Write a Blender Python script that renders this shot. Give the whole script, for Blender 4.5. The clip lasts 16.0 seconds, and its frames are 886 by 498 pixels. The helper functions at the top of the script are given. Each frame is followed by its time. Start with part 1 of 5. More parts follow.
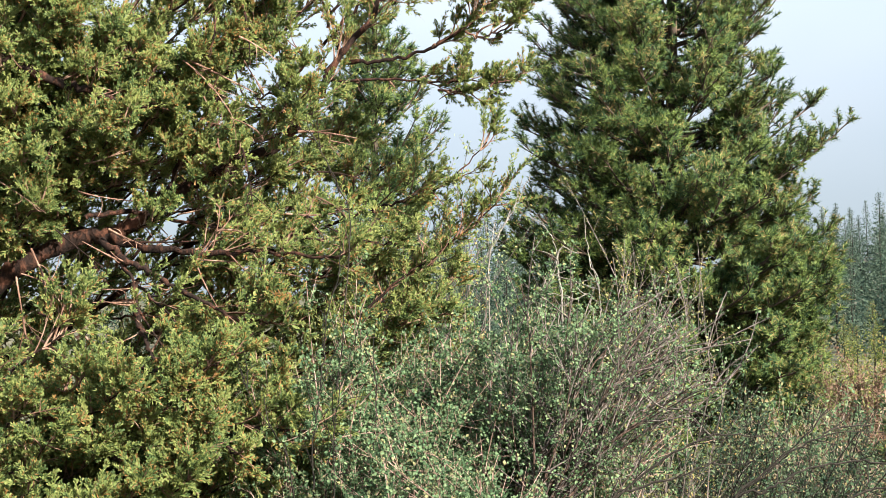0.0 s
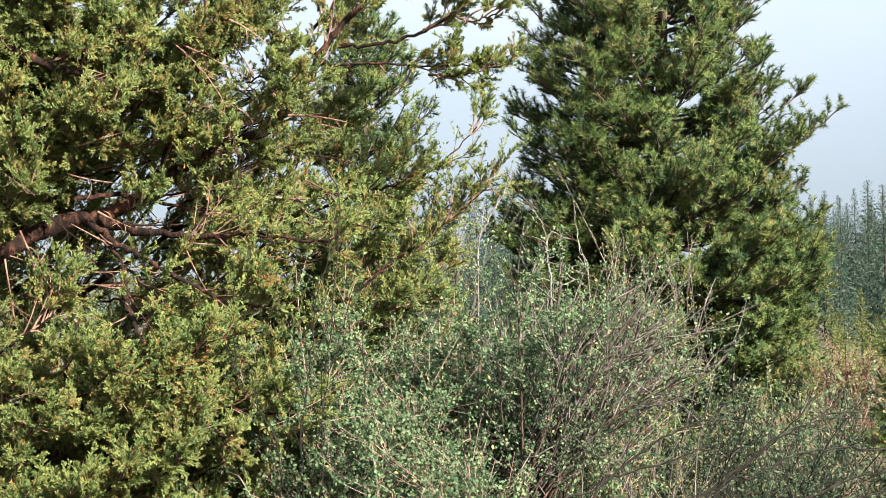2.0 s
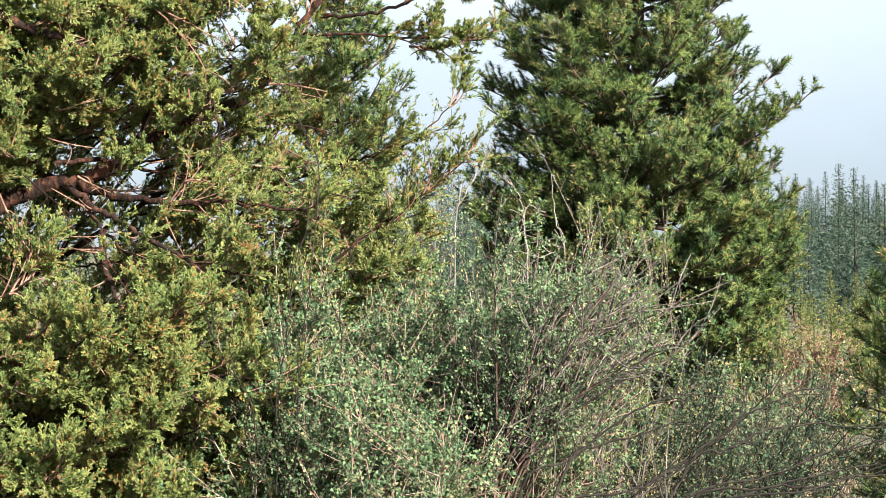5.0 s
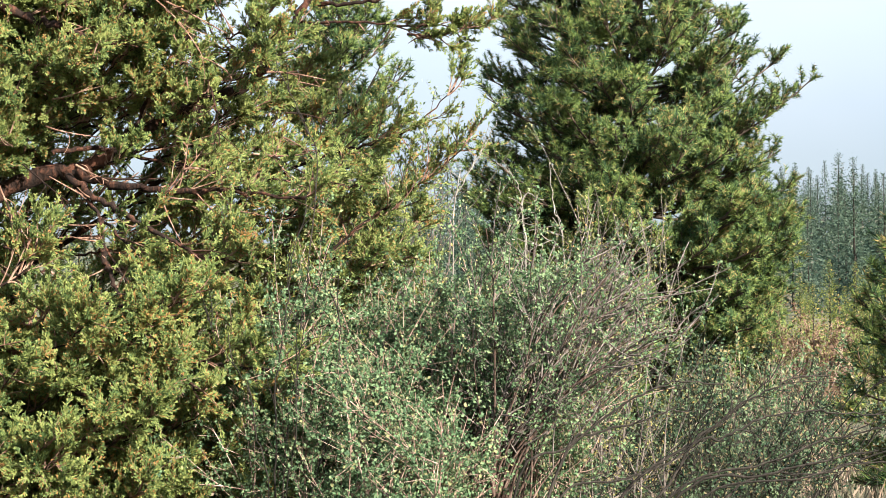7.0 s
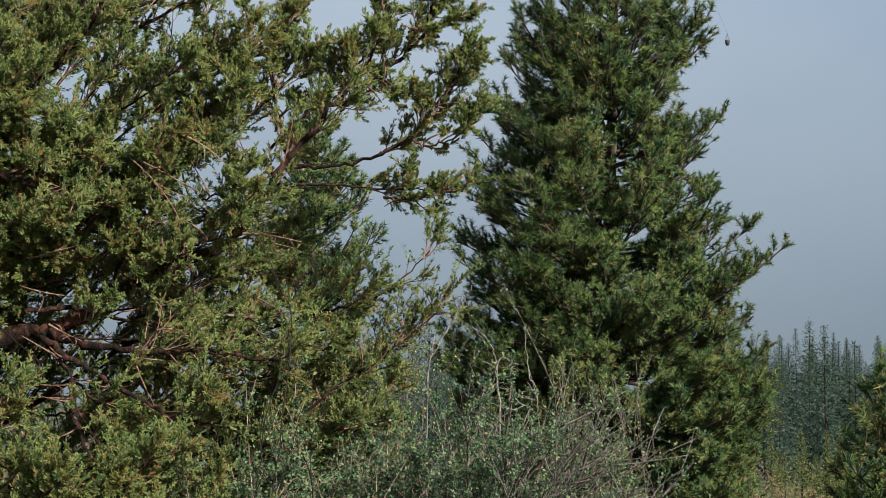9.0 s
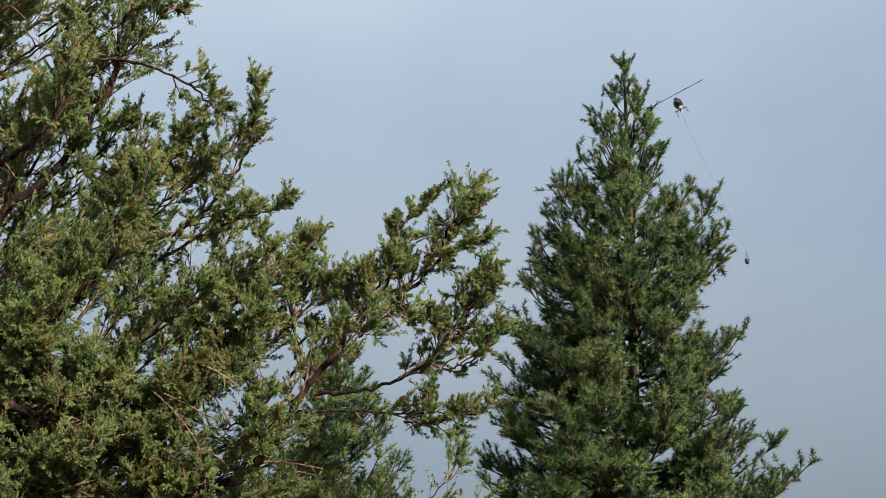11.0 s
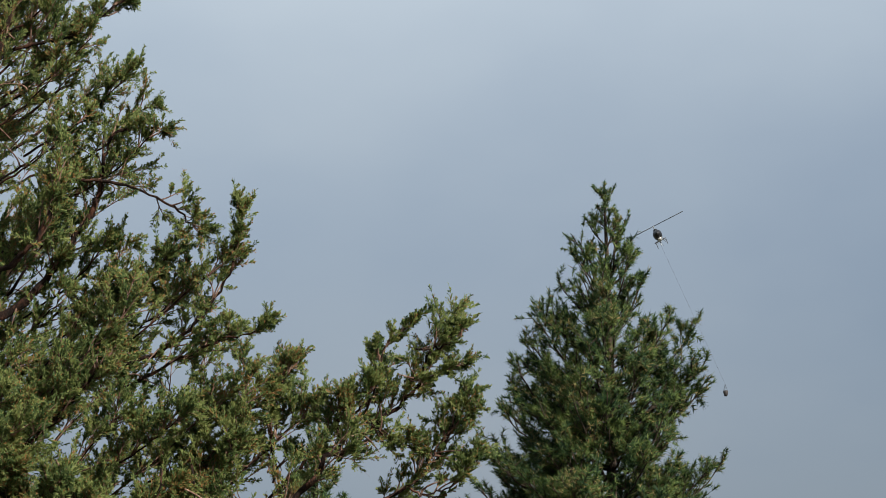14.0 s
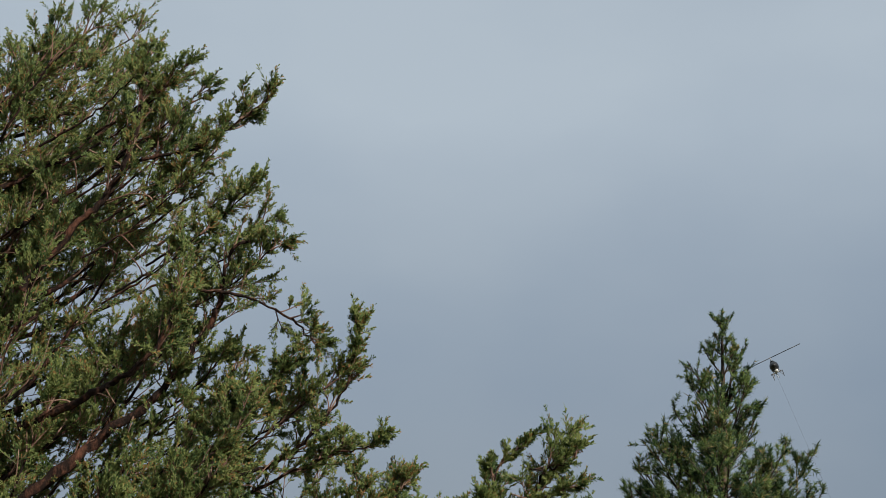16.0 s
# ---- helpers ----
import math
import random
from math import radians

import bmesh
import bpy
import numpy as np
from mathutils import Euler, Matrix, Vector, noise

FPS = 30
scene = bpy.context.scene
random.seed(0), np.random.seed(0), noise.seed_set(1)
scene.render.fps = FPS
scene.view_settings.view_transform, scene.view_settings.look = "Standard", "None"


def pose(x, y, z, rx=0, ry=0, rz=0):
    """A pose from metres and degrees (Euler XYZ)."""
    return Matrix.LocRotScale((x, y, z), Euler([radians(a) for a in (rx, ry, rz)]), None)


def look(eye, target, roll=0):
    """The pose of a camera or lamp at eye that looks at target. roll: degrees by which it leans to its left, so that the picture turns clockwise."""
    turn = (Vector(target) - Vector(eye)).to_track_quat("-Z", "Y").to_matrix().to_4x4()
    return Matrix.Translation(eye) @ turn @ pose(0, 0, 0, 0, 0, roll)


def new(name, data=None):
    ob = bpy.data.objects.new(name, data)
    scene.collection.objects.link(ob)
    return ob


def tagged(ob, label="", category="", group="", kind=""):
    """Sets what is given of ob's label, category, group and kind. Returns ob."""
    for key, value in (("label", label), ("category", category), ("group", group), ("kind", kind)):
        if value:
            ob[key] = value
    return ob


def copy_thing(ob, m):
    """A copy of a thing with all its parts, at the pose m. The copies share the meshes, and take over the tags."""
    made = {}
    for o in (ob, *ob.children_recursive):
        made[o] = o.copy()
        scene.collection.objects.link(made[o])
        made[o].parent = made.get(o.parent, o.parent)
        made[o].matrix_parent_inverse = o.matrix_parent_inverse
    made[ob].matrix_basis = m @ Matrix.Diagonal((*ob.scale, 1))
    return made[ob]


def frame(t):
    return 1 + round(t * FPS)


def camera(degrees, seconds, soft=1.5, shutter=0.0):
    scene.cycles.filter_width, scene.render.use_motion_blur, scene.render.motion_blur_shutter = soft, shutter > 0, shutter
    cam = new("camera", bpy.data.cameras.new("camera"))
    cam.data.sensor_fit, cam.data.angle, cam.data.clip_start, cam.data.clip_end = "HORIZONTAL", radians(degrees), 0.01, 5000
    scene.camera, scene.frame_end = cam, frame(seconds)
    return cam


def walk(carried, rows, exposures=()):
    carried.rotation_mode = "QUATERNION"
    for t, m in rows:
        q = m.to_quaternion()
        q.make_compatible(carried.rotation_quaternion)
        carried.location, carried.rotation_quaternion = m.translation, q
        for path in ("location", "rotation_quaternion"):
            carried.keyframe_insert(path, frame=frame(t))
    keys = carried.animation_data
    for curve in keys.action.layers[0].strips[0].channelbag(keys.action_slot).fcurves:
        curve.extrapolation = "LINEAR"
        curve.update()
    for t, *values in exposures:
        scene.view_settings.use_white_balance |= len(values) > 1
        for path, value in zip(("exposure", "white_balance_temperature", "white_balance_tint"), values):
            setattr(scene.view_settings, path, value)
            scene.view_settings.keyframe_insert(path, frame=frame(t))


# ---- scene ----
# ---- camera and its walk ----
cam = camera(24.0, 16.0, soft=0.5)
PATH = [
    # seconds, x, y, z, pitch, heading to the right, roll
    (0.0, 0.033, 0.036, 1.657, 7.002, 0.002, -0.967),
    (0.5, 0.031, 0.039, 1.655, 6.850, 0.086, -0.955),
    (1.0, 0.029, 0.043, 1.654, 6.722, 0.159, -0.924),
    (1.5, 0.027, 0.038, 1.653, 6.610, 0.242, -0.842),
    (2.0, 0.028, 0.041, 1.652, 6.602, 0.314, -0.693),
    (2.5, 0.024, 0.044, 1.650, 6.499, 0.435, -0.513),
    (3.0, 0.017, 0.042, 1.648, 6.502, 0.539, -0.395),
    (3.5, 0.009, 0.029, 1.646, 6.624, 0.815, -0.253),
    (4.0, 0.002, 0.009, 1.631, 6.495, 1.060, -0.177),
    (4.5, -0.010, -0.005, 1.623, 6.199, 1.122, 0.060),
    (5.0, -0.007, -0.021, 1.621, 5.930, 1.115, 0.275),
    (7.5, 0.003, -0.025, 1.610, 5.646, 1.147, 0.124),
    (8.0, 0.007, -0.008, 1.610, 5.799, 1.276, -0.068),
    (8.5, -0.003, 0.012, 1.622, 6.598, 1.540, 0.035),
    (9.0, -0.017, 0.010, 1.612, 10.164, 1.882, 0.687),
    (9.5, -0.013, 0.006, 1.595, 11.637, 1.040, 0.576),
    (10.0, 0.001, 0.009, 1.601, 13.169, 1.099, -0.165),
    (10.2, 0.005, -0.001, 1.603, 13.742, 0.701, -0.603),
    (12.3, 0.012, -0.037, 1.538, 19.184, 2.660, -0.816),
    (12.5, 0.004, -0.038, 1.545, 19.169, 2.755, -0.634),
    (13.0, -0.001, -0.010, 1.574, 19.500, 3.010, -0.571),
    (13.5, 0.009, -0.024, 1.572, 19.297, 2.449, -0.749),
    (14.0, -0.001, -0.043, 1.558, 19.911, 1.853, -0.242),
    (14.5, -0.029, -0.020, 1.557, 20.112, 0.422, 0.828),
    (15.0, -0.033, -0.011, 1.565, 21.317, -0.448, 1.932),
    (15.5, -0.012, -0.018, 1.544, 22.293, -0.559, 2.418),
    (16.0, -0.014, -0.027, 1.530, 23.253, -1.636, 2.611),
]


def aim(x, y, z, pitch, heading, roll):
    return pose(x, y, z, 90 + pitch, 0, -heading) @ pose(0, 0, 0, 0, 0, roll)


EXPOSURES = [(0.0, 2.12, 6500, 10), (3.0, 2.15, 6500, 10), (4.0, 2.07, 6500, 10), (5.0, 2.28, 6500, 10), (7.5, 2.29, 6500, 10), (8.2, 2.23, 6500, 10), (8.5, 2.07, 6450, 10),
             (8.8, 1.33, 6250, 9), (9.0, 0.98, 6150, 8), (9.5, 1.05, 6150, 8), (10.0, 1.08, 6150, 8), (12.5, 0.61, 6250, 8), (14.5, 0.54, 6250, 8), (16.0, 0.34, 6250, 8)]
walk(cam, [(row[0], aim(*row[1:])) for row in PATH], EXPOSURES)

# ---- sky and sun ----
SUN_HEADING, SUN_HEIGHT = 141.0, 27.0   # degrees to the right of the first view, degrees above the horizon
world = bpy.data.worlds.new("sky")
scene.world = world
world.use_nodes = True
wt = world.node_tree
wt.nodes.clear()


def node(tree, kind, **values):
    made = tree.nodes.new(kind)
    for key, value in values.items():
        made.inputs[key.replace("_", " ")].default_value = value
    return made


sky = wt.nodes.new("ShaderNodeTexSky")
sky.sky_type, sky.sun_disc = "NISHITA", False
sky.sun_elevation, sky.sun_rotation = radians(SUN_HEIGHT), radians(SUN_HEADING)
sky.air_density, sky.dust_density, sky.ozone_density = 1.0, 2.0, 1.5
where = wt.nodes.new("ShaderNodeTexCoord")
stretch = wt.nodes.new("ShaderNodeMapping")
stretch.inputs["Scale"].default_value = (1.0, 1.0, 1.8)
stretch.inputs["Location"].default_value = (0.35, 0.0, 0.2)
sideways = wt.nodes.new("ShaderNodeVectorMath")
sideways.operation = "DOT_PRODUCT"
sideways.inputs[1].default_value = (-0.55, 0.0, 0.35)
total = wt.nodes.new("ShaderNodeMath")
total.operation = "ADD"
clouds = node(wt, "ShaderNodeTexNoise", Scale=3.2, Detail=5.0, Roughness=0.45)
veil = wt.nodes.new("ShaderNodeMapRange")
veil.inputs["From Min"].default_value, veil.inputs["From Max"].default_value = 0.36, 0.80
veil.inputs["To Min"].default_value, veil.inputs["To Max"].default_value = 0.48, 0.92
mix = wt.nodes.new("ShaderNodeMix")
mix.data_type = "RGBA"
mix.inputs["B"].default_value = (4.95, 5.5, 6.02, 1)
backg = wt.nodes.new("ShaderNodeBackground")
backg.inputs["Strength"].default_value = 0.0435
wout = wt.nodes.new("ShaderNodeOutputWorld")
wt.links.new(where.outputs["Generated"], stretch.inputs["Vector"])
wt.links.new(stretch.outputs["Vector"], clouds.inputs["Vector"])
wt.links.new(where.outputs["Generated"], sideways.inputs[0])
wt.links.new(clouds.outputs["Fac"], total.inputs[0])
wt.links.new(sideways.outputs["Value"], total.inputs[1])
wt.links.new(total.outputs[0], veil.inputs["Value"])
wt.links.new(veil.outputs["Result"], mix.inputs["Factor"])
wt.links.new(sky.outputs["Color"], mix.inputs["A"])
split = wt.nodes.new("ShaderNodeSeparateXYZ")
rise = wt.nodes.new("ShaderNodeMapRange")
rise.inputs["From Min"].default_value, rise.inputs["From Max"].default_value = 0.10, 0.45
rise.inputs["To Min"].default_value, rise.inputs["To Max"].default_value = 0.63, 1.76
brighter = wt.nodes.new("ShaderNodeVectorMath")
brighter.operation = "SCALE"
wt.links.new(where.outputs["Generated"], split.inputs[0])
wt.links.new(split.outputs["Z"], rise.inputs["Value"])
wt.links.new(mix.outputs["Result"], brighter.inputs[0])
wt.links.new(rise.outputs["Result"], brighter.inputs["Scale"])
wt.links.new(brighter.outputs[0], backg.inputs["Color"])
wt.links.new(backg.outputs["Background"], wout.inputs["Surface"])

sun_data = bpy.data.lights.new("sun", "SUN")
sun_data.energy, sun_data.angle, sun_data.color = 5.0, radians(2.0), (1.0, 0.92, 0.79)
sun = new("sun", sun_data)
sh, se = radians(SUN_HEADING), radians(SUN_HEIGHT)
sun.matrix_world = look((60 * math.sin(sh) * math.cos(se), 60 * math.cos(sh) * math.cos(se), 60 * math.sin(se)), (0, 0, 0))


# ---- materials ----
def shader(name):
    made = bpy.data.materials.new(name)
    made.use_nodes = True
    made.node_tree.nodes.clear()
    return made, made.node_tree


def ramp(tree, stops):
    made = tree.nodes.new("ShaderNodeValToRGB")
    el = made.color_ramp.elements
    while len(el) < len(stops):
        el.new(0.5)
    for e, (place, colour) in zip(el, stops):
        e.position, e.color = place, (*colour, 1)
    return made


def foliage(name, dark, mid, light, odd, odd_share=0.08, patch=5.0, see_through=0.3, gloss=0.55):
    """Leaf material: every leaf a tone of its own, in patches, some of them withered."""
    made, tree = shader(name)
    link = tree.links.new
    geo = tree.nodes.new("ShaderNodeNewGeometry")
    place = tree.nodes.new("ShaderNodeTexCoord")
    cloud = node(tree, "ShaderNodeTexNoise", Scale=patch, Detail=3.0, Roughness=0.6)
    link(place.outputs["Object"], cloud.inputs["Vector"])
    half = tree.nodes.new("ShaderNodeMath")
    half.operation = "MULTIPLY_ADD"
    half.inputs[1].default_value, half.inputs[2].default_value = 0.40, -0.20
    link(geo.outputs["Random Per Island"], half.inputs[0])
    add = tree.nodes.new("ShaderNodeMath")
    add.operation = "ADD"
    link(half.outputs[0], add.inputs[0])
    link(cloud.outputs["Fac"], add.inputs[1])
    tones = ramp(tree, [(place_at, tuple(0.86 * c for c in tone)) for place_at, tone in ((0.34, dark), (0.5, mid), (0.66, light))])
    link(add.outputs[0], tones.inputs["Fac"])
    shift = tree.nodes.new("ShaderNodeMath")
    shift.operation = "MULTIPLY_ADD"
    shift.inputs[1].default_value, shift.inputs[2].default_value = 17.31, 0.0
    link(geo.outputs["Random Per Island"], shift.inputs[0])
    fract = tree.nodes.new("ShaderNodeMath")
    fract.operation = "FRACT"
    link(shift.outputs[0], fract.inputs[0])
    few = tree.nodes.new("ShaderNodeMath")
    few.operation = "LESS_THAN"
    spell = node(tree, "ShaderNodeTexNoise", Scale=patch * 0.7, Detail=2.0)
    link(place.outputs["Object"], spell.inputs["Vector"])
    share = tree.nodes.new("ShaderNodeMapRange")
    share.inputs["From Min"].default_value, share.inputs["From Max"].default_value = 0.46, 0.70
    share.inputs["To Min"].default_value, share.inputs["To Max"].default_value = odd_share * 0.3, min(0.9, odd_share * 7)
    link(spell.outputs["Fac"], share.inputs["Value"])
    link(share.outputs["Result"], few.inputs[1])
    link(fract.outputs[0], few.inputs[0])
    both = tree.nodes.new("ShaderNodeMix")
    both.data_type = "RGBA"
    both.inputs["B"].default_value = (*odd, 1)
    link(few.outputs[0], both.inputs["Factor"])
    link(tones.outputs["Color"], both.inputs["A"])
    skin = node(tree, "ShaderNodeBsdfPrincipled", Roughness=gloss)
    skin.inputs["Specular IOR Level"].default_value = 0.15
    through_light = tree.nodes.new("ShaderNodeBsdfTranslucent")
    link(both.outputs["Result"], skin.inputs["Base Color"])
    link(both.outputs["Result"], through_light.inputs["Color"])
    blend = node(tree, "ShaderNodeMixShader", Fac=see_through)
    link(skin.outputs[0], blend.inputs[1])
    link(through_light.outputs[0], blend.inputs[2])
    out = tree.nodes.new("ShaderNodeOutputMaterial")
    link(blend.outputs[0], out.inputs["Surface"])
    return made


def bark(name, dark, mid, light, scale=18.0, along=0.18, rough=0.9, relief=0.6):
    """Stringy bark: streaks drawn out along the height, with a coarser weathering."""
    made, tree = shader(name)
    link = tree.links.new
    place = tree.nodes.new("ShaderNodeTexCoord")
    draw = tree.nodes.new("ShaderNodeMapping")
    draw.inputs["Scale"].default_value = (1.0, 1.0, along)
    link(place.outputs["Object"], draw.inputs["Vector"])
    fine = node(tree, "ShaderNodeTexNoise", Scale=scale, Detail=6.0, Roughness=0.65)
    link(draw.outputs[0], fine.inputs["Vector"])
    broad = node(tree, "ShaderNodeTexNoise", Scale=scale * 0.15, Detail=2.0)
    link(place.outputs["Object"], broad.inputs["Vector"])
    mean = tree.nodes.new("ShaderNodeMath")
    mean.operation = "MULTIPLY_ADD"
    mean.inputs[1].default_value = 0.5
    link(broad.outputs["Fac"], mean.inputs[0])
    link(fine.outputs["Fac"], mean.inputs[2])
    tones = ramp(tree, [(0.5, dark), (0.75, mid), (0.98, light)])
    link(mean.outputs[0], tones.inputs["Fac"])
    skin = node(tree, "ShaderNodeBsdfPrincipled", Roughness=rough)
    skin.inputs["Specular IOR Level"].default_value = 0.2
    link(tones.outputs["Color"], skin.inputs["Base Color"])
    bump = node(tree, "ShaderNodeBump", Strength=relief, Distance=0.02)
    link(fine.outputs["Fac"], bump.inputs["Height"])
    link(bump.outputs[0], skin.inputs["Normal"])
    out = tree.nodes.new("ShaderNodeOutputMaterial")
    link(skin.outputs[0], out.inputs["Surface"])
    return made


def paint(name, colour, rough=0.35, metal=0.0):
    """Weathered paint or metal, slightly uneven in tone and gloss."""
    made, tree = shader(name)
    place = tree.nodes.new("ShaderNodeTexCoord")
    cloud = node(tree, "ShaderNodeTexNoise", Scale=3.0, Detail=4.0)
    tree.links.new(place.outputs["Object"], cloud.inputs["Vector"])
    tones = ramp(tree, [(0.3, tuple(c * 0.82 for c in colour)), (0.7, colour)])
    tree.links.new(cloud.outputs["Fac"], tones.inputs["Fac"])
    skin = node(tree, "ShaderNodeBsdfPrincipled", Roughness=rough, Metallic=metal)
    tree.links.new(tones.outputs["Color"], skin.inputs["Base Color"])
    out = tree.nodes.new("ShaderNodeOutputMaterial")
    tree.links.new(skin.outputs[0], out.inputs["Surface"])
    return made


# reddish bark with the foliage's shade and its sunlit flecks put into the tones
SHADED_JUNIPER_BARK = bark("shaded_juniper_bark", (0.005, 0.003, 0.0025), (0.014, 0.007, 0.005), (0.10, 0.042, 0.026), 26.0, 0.5, 0.9, 1.0)
TWIG_BARK = bark("juniper_twig_bark", (0.045, 0.025, 0.018), (0.135, 0.076, 0.054), (0.33, 0.225, 0.17), 30.0)
JUNIPER_LEAF = foliage("juniper_scale_leaves", (0.062, 0.104, 0.037), (0.157, 0.203, 0.062), (0.230, 0.258, 0.084), (0.24, 0.135, 0.05), 0.05, 7.0, 0.42, 0.6)
PINE_BARK = bark("pine_bark", (0.014, 0.011, 0.010), (0.045, 0.033, 0.026), (0.13, 0.09, 0.065), 9.0)
PINE_NEEDLE = foliage("pine_needles", (0.022, 0.052, 0.024), (0.074, 0.126, 0.040), (0.165, 0.215, 0.062), (0.26, 0.19, 0.08), 0.04, 3.0, 0.32, 0.55)
# the blue in these far needles stands in for the haze of distance
HAZED_NEEDLE = foliage("hazed_far_needles", (0.026, 0.050, 0.038), (0.050, 0.082, 0.060), (0.085, 0.122, 0.084), (0.13, 0.13, 0.11), 0.03, 0.3, 0.45)
YOUNG_NEEDLE = foliage("young_conifer_needles", (0.045, 0.066, 0.020), (0.105, 0.132, 0.034), (0.175, 0.195, 0.050), (0.30, 0.22, 0.08), 0.06, 0.8, 0.3)
SHRUB_LEAF = foliage("shrub_leaves", (0.045, 0.085, 0.042), (0.098, 0.172, 0.086), (0.172, 0.246, 0.126), (0.22, 0.22, 0.11), 0.04, 7.0, 0.35, 0.6)
LOW_LEAF = foliage("low_brush_leaves", (0.012, 0.030, 0.016), (0.036, 0.068, 0.034), (0.100, 0.140, 0.075), (0.16, 0.13, 0.07), 0.06, 5.0, 0.2)
PALE_LEAF = foliage("willow_leaves", (0.06, 0.10, 0.045), (0.14, 0.19, 0.085), (0.25, 0.30, 0.15), (0.32, 0.26, 0.10), 0.03, 3.0, 0.3, 0.45)
BUSH_LEAF = foliage("budding_leaves", (0.08, 0.10, 0.035), (0.165, 0.178, 0.06), (0.28, 0.275, 0.115), (0.36, 0.24, 0.09), 0.03, 3.0, 0.35)
RUST_LEAF = foliage("withered_leaves", (0.09, 0.055, 0.036), (0.165, 0.102, 0.068), (0.24, 0.16, 0.11), (0.16, 0.18, 0.06), 0.10, 1.5, 0.3)
SHRUB_BARK = bark("shrub_bark", (0.07, 0.045, 0.037), (0.20, 0.135, 0.11), (0.40, 0.31, 0.265), 40.0)
GREY_TWIG = bark("dry_twig_bark", (0.020, 0.017, 0.016), (0.082, 0.069, 0.063), (0.25, 0.215, 0.20), 40.0)
# reddish stem bark, darkened to carry the shade inside the twiggy shrub
SHADED_STEM = bark("shaded_stem_bark", (0.018, 0.011, 0.009), (0.060, 0.038, 0.030), (0.17, 0.12, 0.10), 40.0)
PALE_TWIG = bark("bleached_twig_bark", (0.07, 0.063, 0.056), (0.16, 0.148, 0.13), (0.34, 0.32, 0.29), 40.0)
DARK_TWIG = bark("dark_branch_bark", (0.006, 0.005, 0.004), (0.012, 0.010, 0.008), (0.035, 0.029, 0.025), 30.0)
EARTH = bark("forest_floor", (0.025, 0.028, 0.015), (0.06, 0.058, 0.033), (0.13, 0.115, 0.07), 1.3, 1.0)
GRASS = foliage("dry_grass", (0.03, 0.034, 0.018), (0.075, 0.072, 0.042), (0.155, 0.135, 0.098), (0.22, 0.165, 0.125), 0.2, 1.0, 0.3)
WHITE_PAINT = paint("white_paint", (0.80, 0.80, 0.80))
BLACK_PAINT = paint("black_paint", (0.012, 0.012, 0.014), 0.45)
GREY_METAL = paint("grey_metal", (0.20, 0.20, 0.21), 0.45, 0.6)
CANVAS = paint("dark_canvas", (0.035, 0.03, 0.03), 0.8)


# ---- mesh builders ----
def unit(v):
    return v / np.maximum(np.linalg.norm(v, axis=-1, keepdims=True), 1e-9)


class Soup:
    """Collects points and four-sided or three-sided faces, and makes one mesh of them."""

    def __init__(self):
        self.points, self.faces, self.count = [], [], 0

    def add(self, points, faces):
        points = np.asarray(points, float).reshape(-1, 3)
        self.points.append(points)
        self.faces.append(np.asarray(faces, int) + self.count)
        self.count += len(points)

    def mesh(self, name, origin, material, smooth=False):
        points = np.concatenate(self.points) - np.asarray(origin, float)
        me = bpy.data.meshes.new(name)
        me.vertices.add(len(points))
        me.vertices.foreach_set("co", points.astype(np.float32).ravel())
        loops = np.concatenate([f.ravel() for f in self.faces])
        sizes = np.concatenate([np.full(len(f), f.shape[1]) for f in self.faces])
        me.loops.add(len(loops))
        me.loops.foreach_set("vertex_index", loops.astype(np.int32))
        me.polygons.add(len(sizes))
        me.polygons.foreach_set("loop_start", (np.cumsum(sizes) - sizes).astype(np.int32))
        me.polygons.foreach_set("loop_total", sizes.astype(np.int32))
        if smooth:
            me.polygons.foreach_set("use_smooth", np.ones(len(sizes), bool))
        me.update(calc_edges=True)
        me.validate()
        me.materials.append(material)
        return me


ORIGIN = {}


def thing(name, base, label, category, group=""):
    ob = new(name)
    ob.empty_display_size = 0.3
    ob.location = base
    ORIGIN[ob.name] = np.asarray(base, float)
    return tagged(ob, label, category, group)


def part(name, soup, material, parent, label="", smooth=False, kind=""):
    """One mesh under a thing or under a part of it; the soup's points are in the world."""
    origin = ORIGIN[parent.name]
    ob = new(name, soup.mesh(name, origin, material, smooth))
    ob.parent = parent
    ORIGIN[ob.name] = origin
    return tagged(ob, label, kind=kind)


def tubes(soup, paths, radii, sides=4, rng=None):
    """Round stems along many paths at once: paths (m, n, 3), radii (m, n)."""
    paths, radii = np.asarray(paths, float), np.asarray(radii, float)
    m, n, _ = paths.shape
    run = unit(np.gradient(paths, axis=1))
    ref = np.where(np.abs(run.mean(1)[:, 2:3]) > 0.8, np.array([[1.0, 0.3, 0.0]]), np.array([[0.1, 0.2, 1.0]]))[:, None, :]
    side = unit(np.cross(run, ref))
    lift = np.cross(run, side)
    angle = np.arange(sides) * 2 * np.pi / sides
    ring = side[:, :, None, :] * np.cos(angle)[None, None, :, None] + lift[:, :, None, :] * np.sin(angle)[None, None, :, None]
    if rng is not None:   # stringy ridges along the bark
        ridge = np.repeat(rng.uniform(0.80, 1.15, (m, 1, sides)), n, axis=1) * rng.uniform(0.86, 1.12, (m, n, sides))
        ring = ring * ridge[..., None]
    points = paths[:, :, None, :] + ring * radii[:, :, None, None]
    index = np.arange(m * n * sides).reshape(m, n, sides)
    nxt = np.roll(index, -1, axis=2)
    faces = np.stack([index[:, :-1], nxt[:, :-1], nxt[:, 1:], index[:, 1:]], -1).reshape(-1, 4)
    soup.add(points, faces)


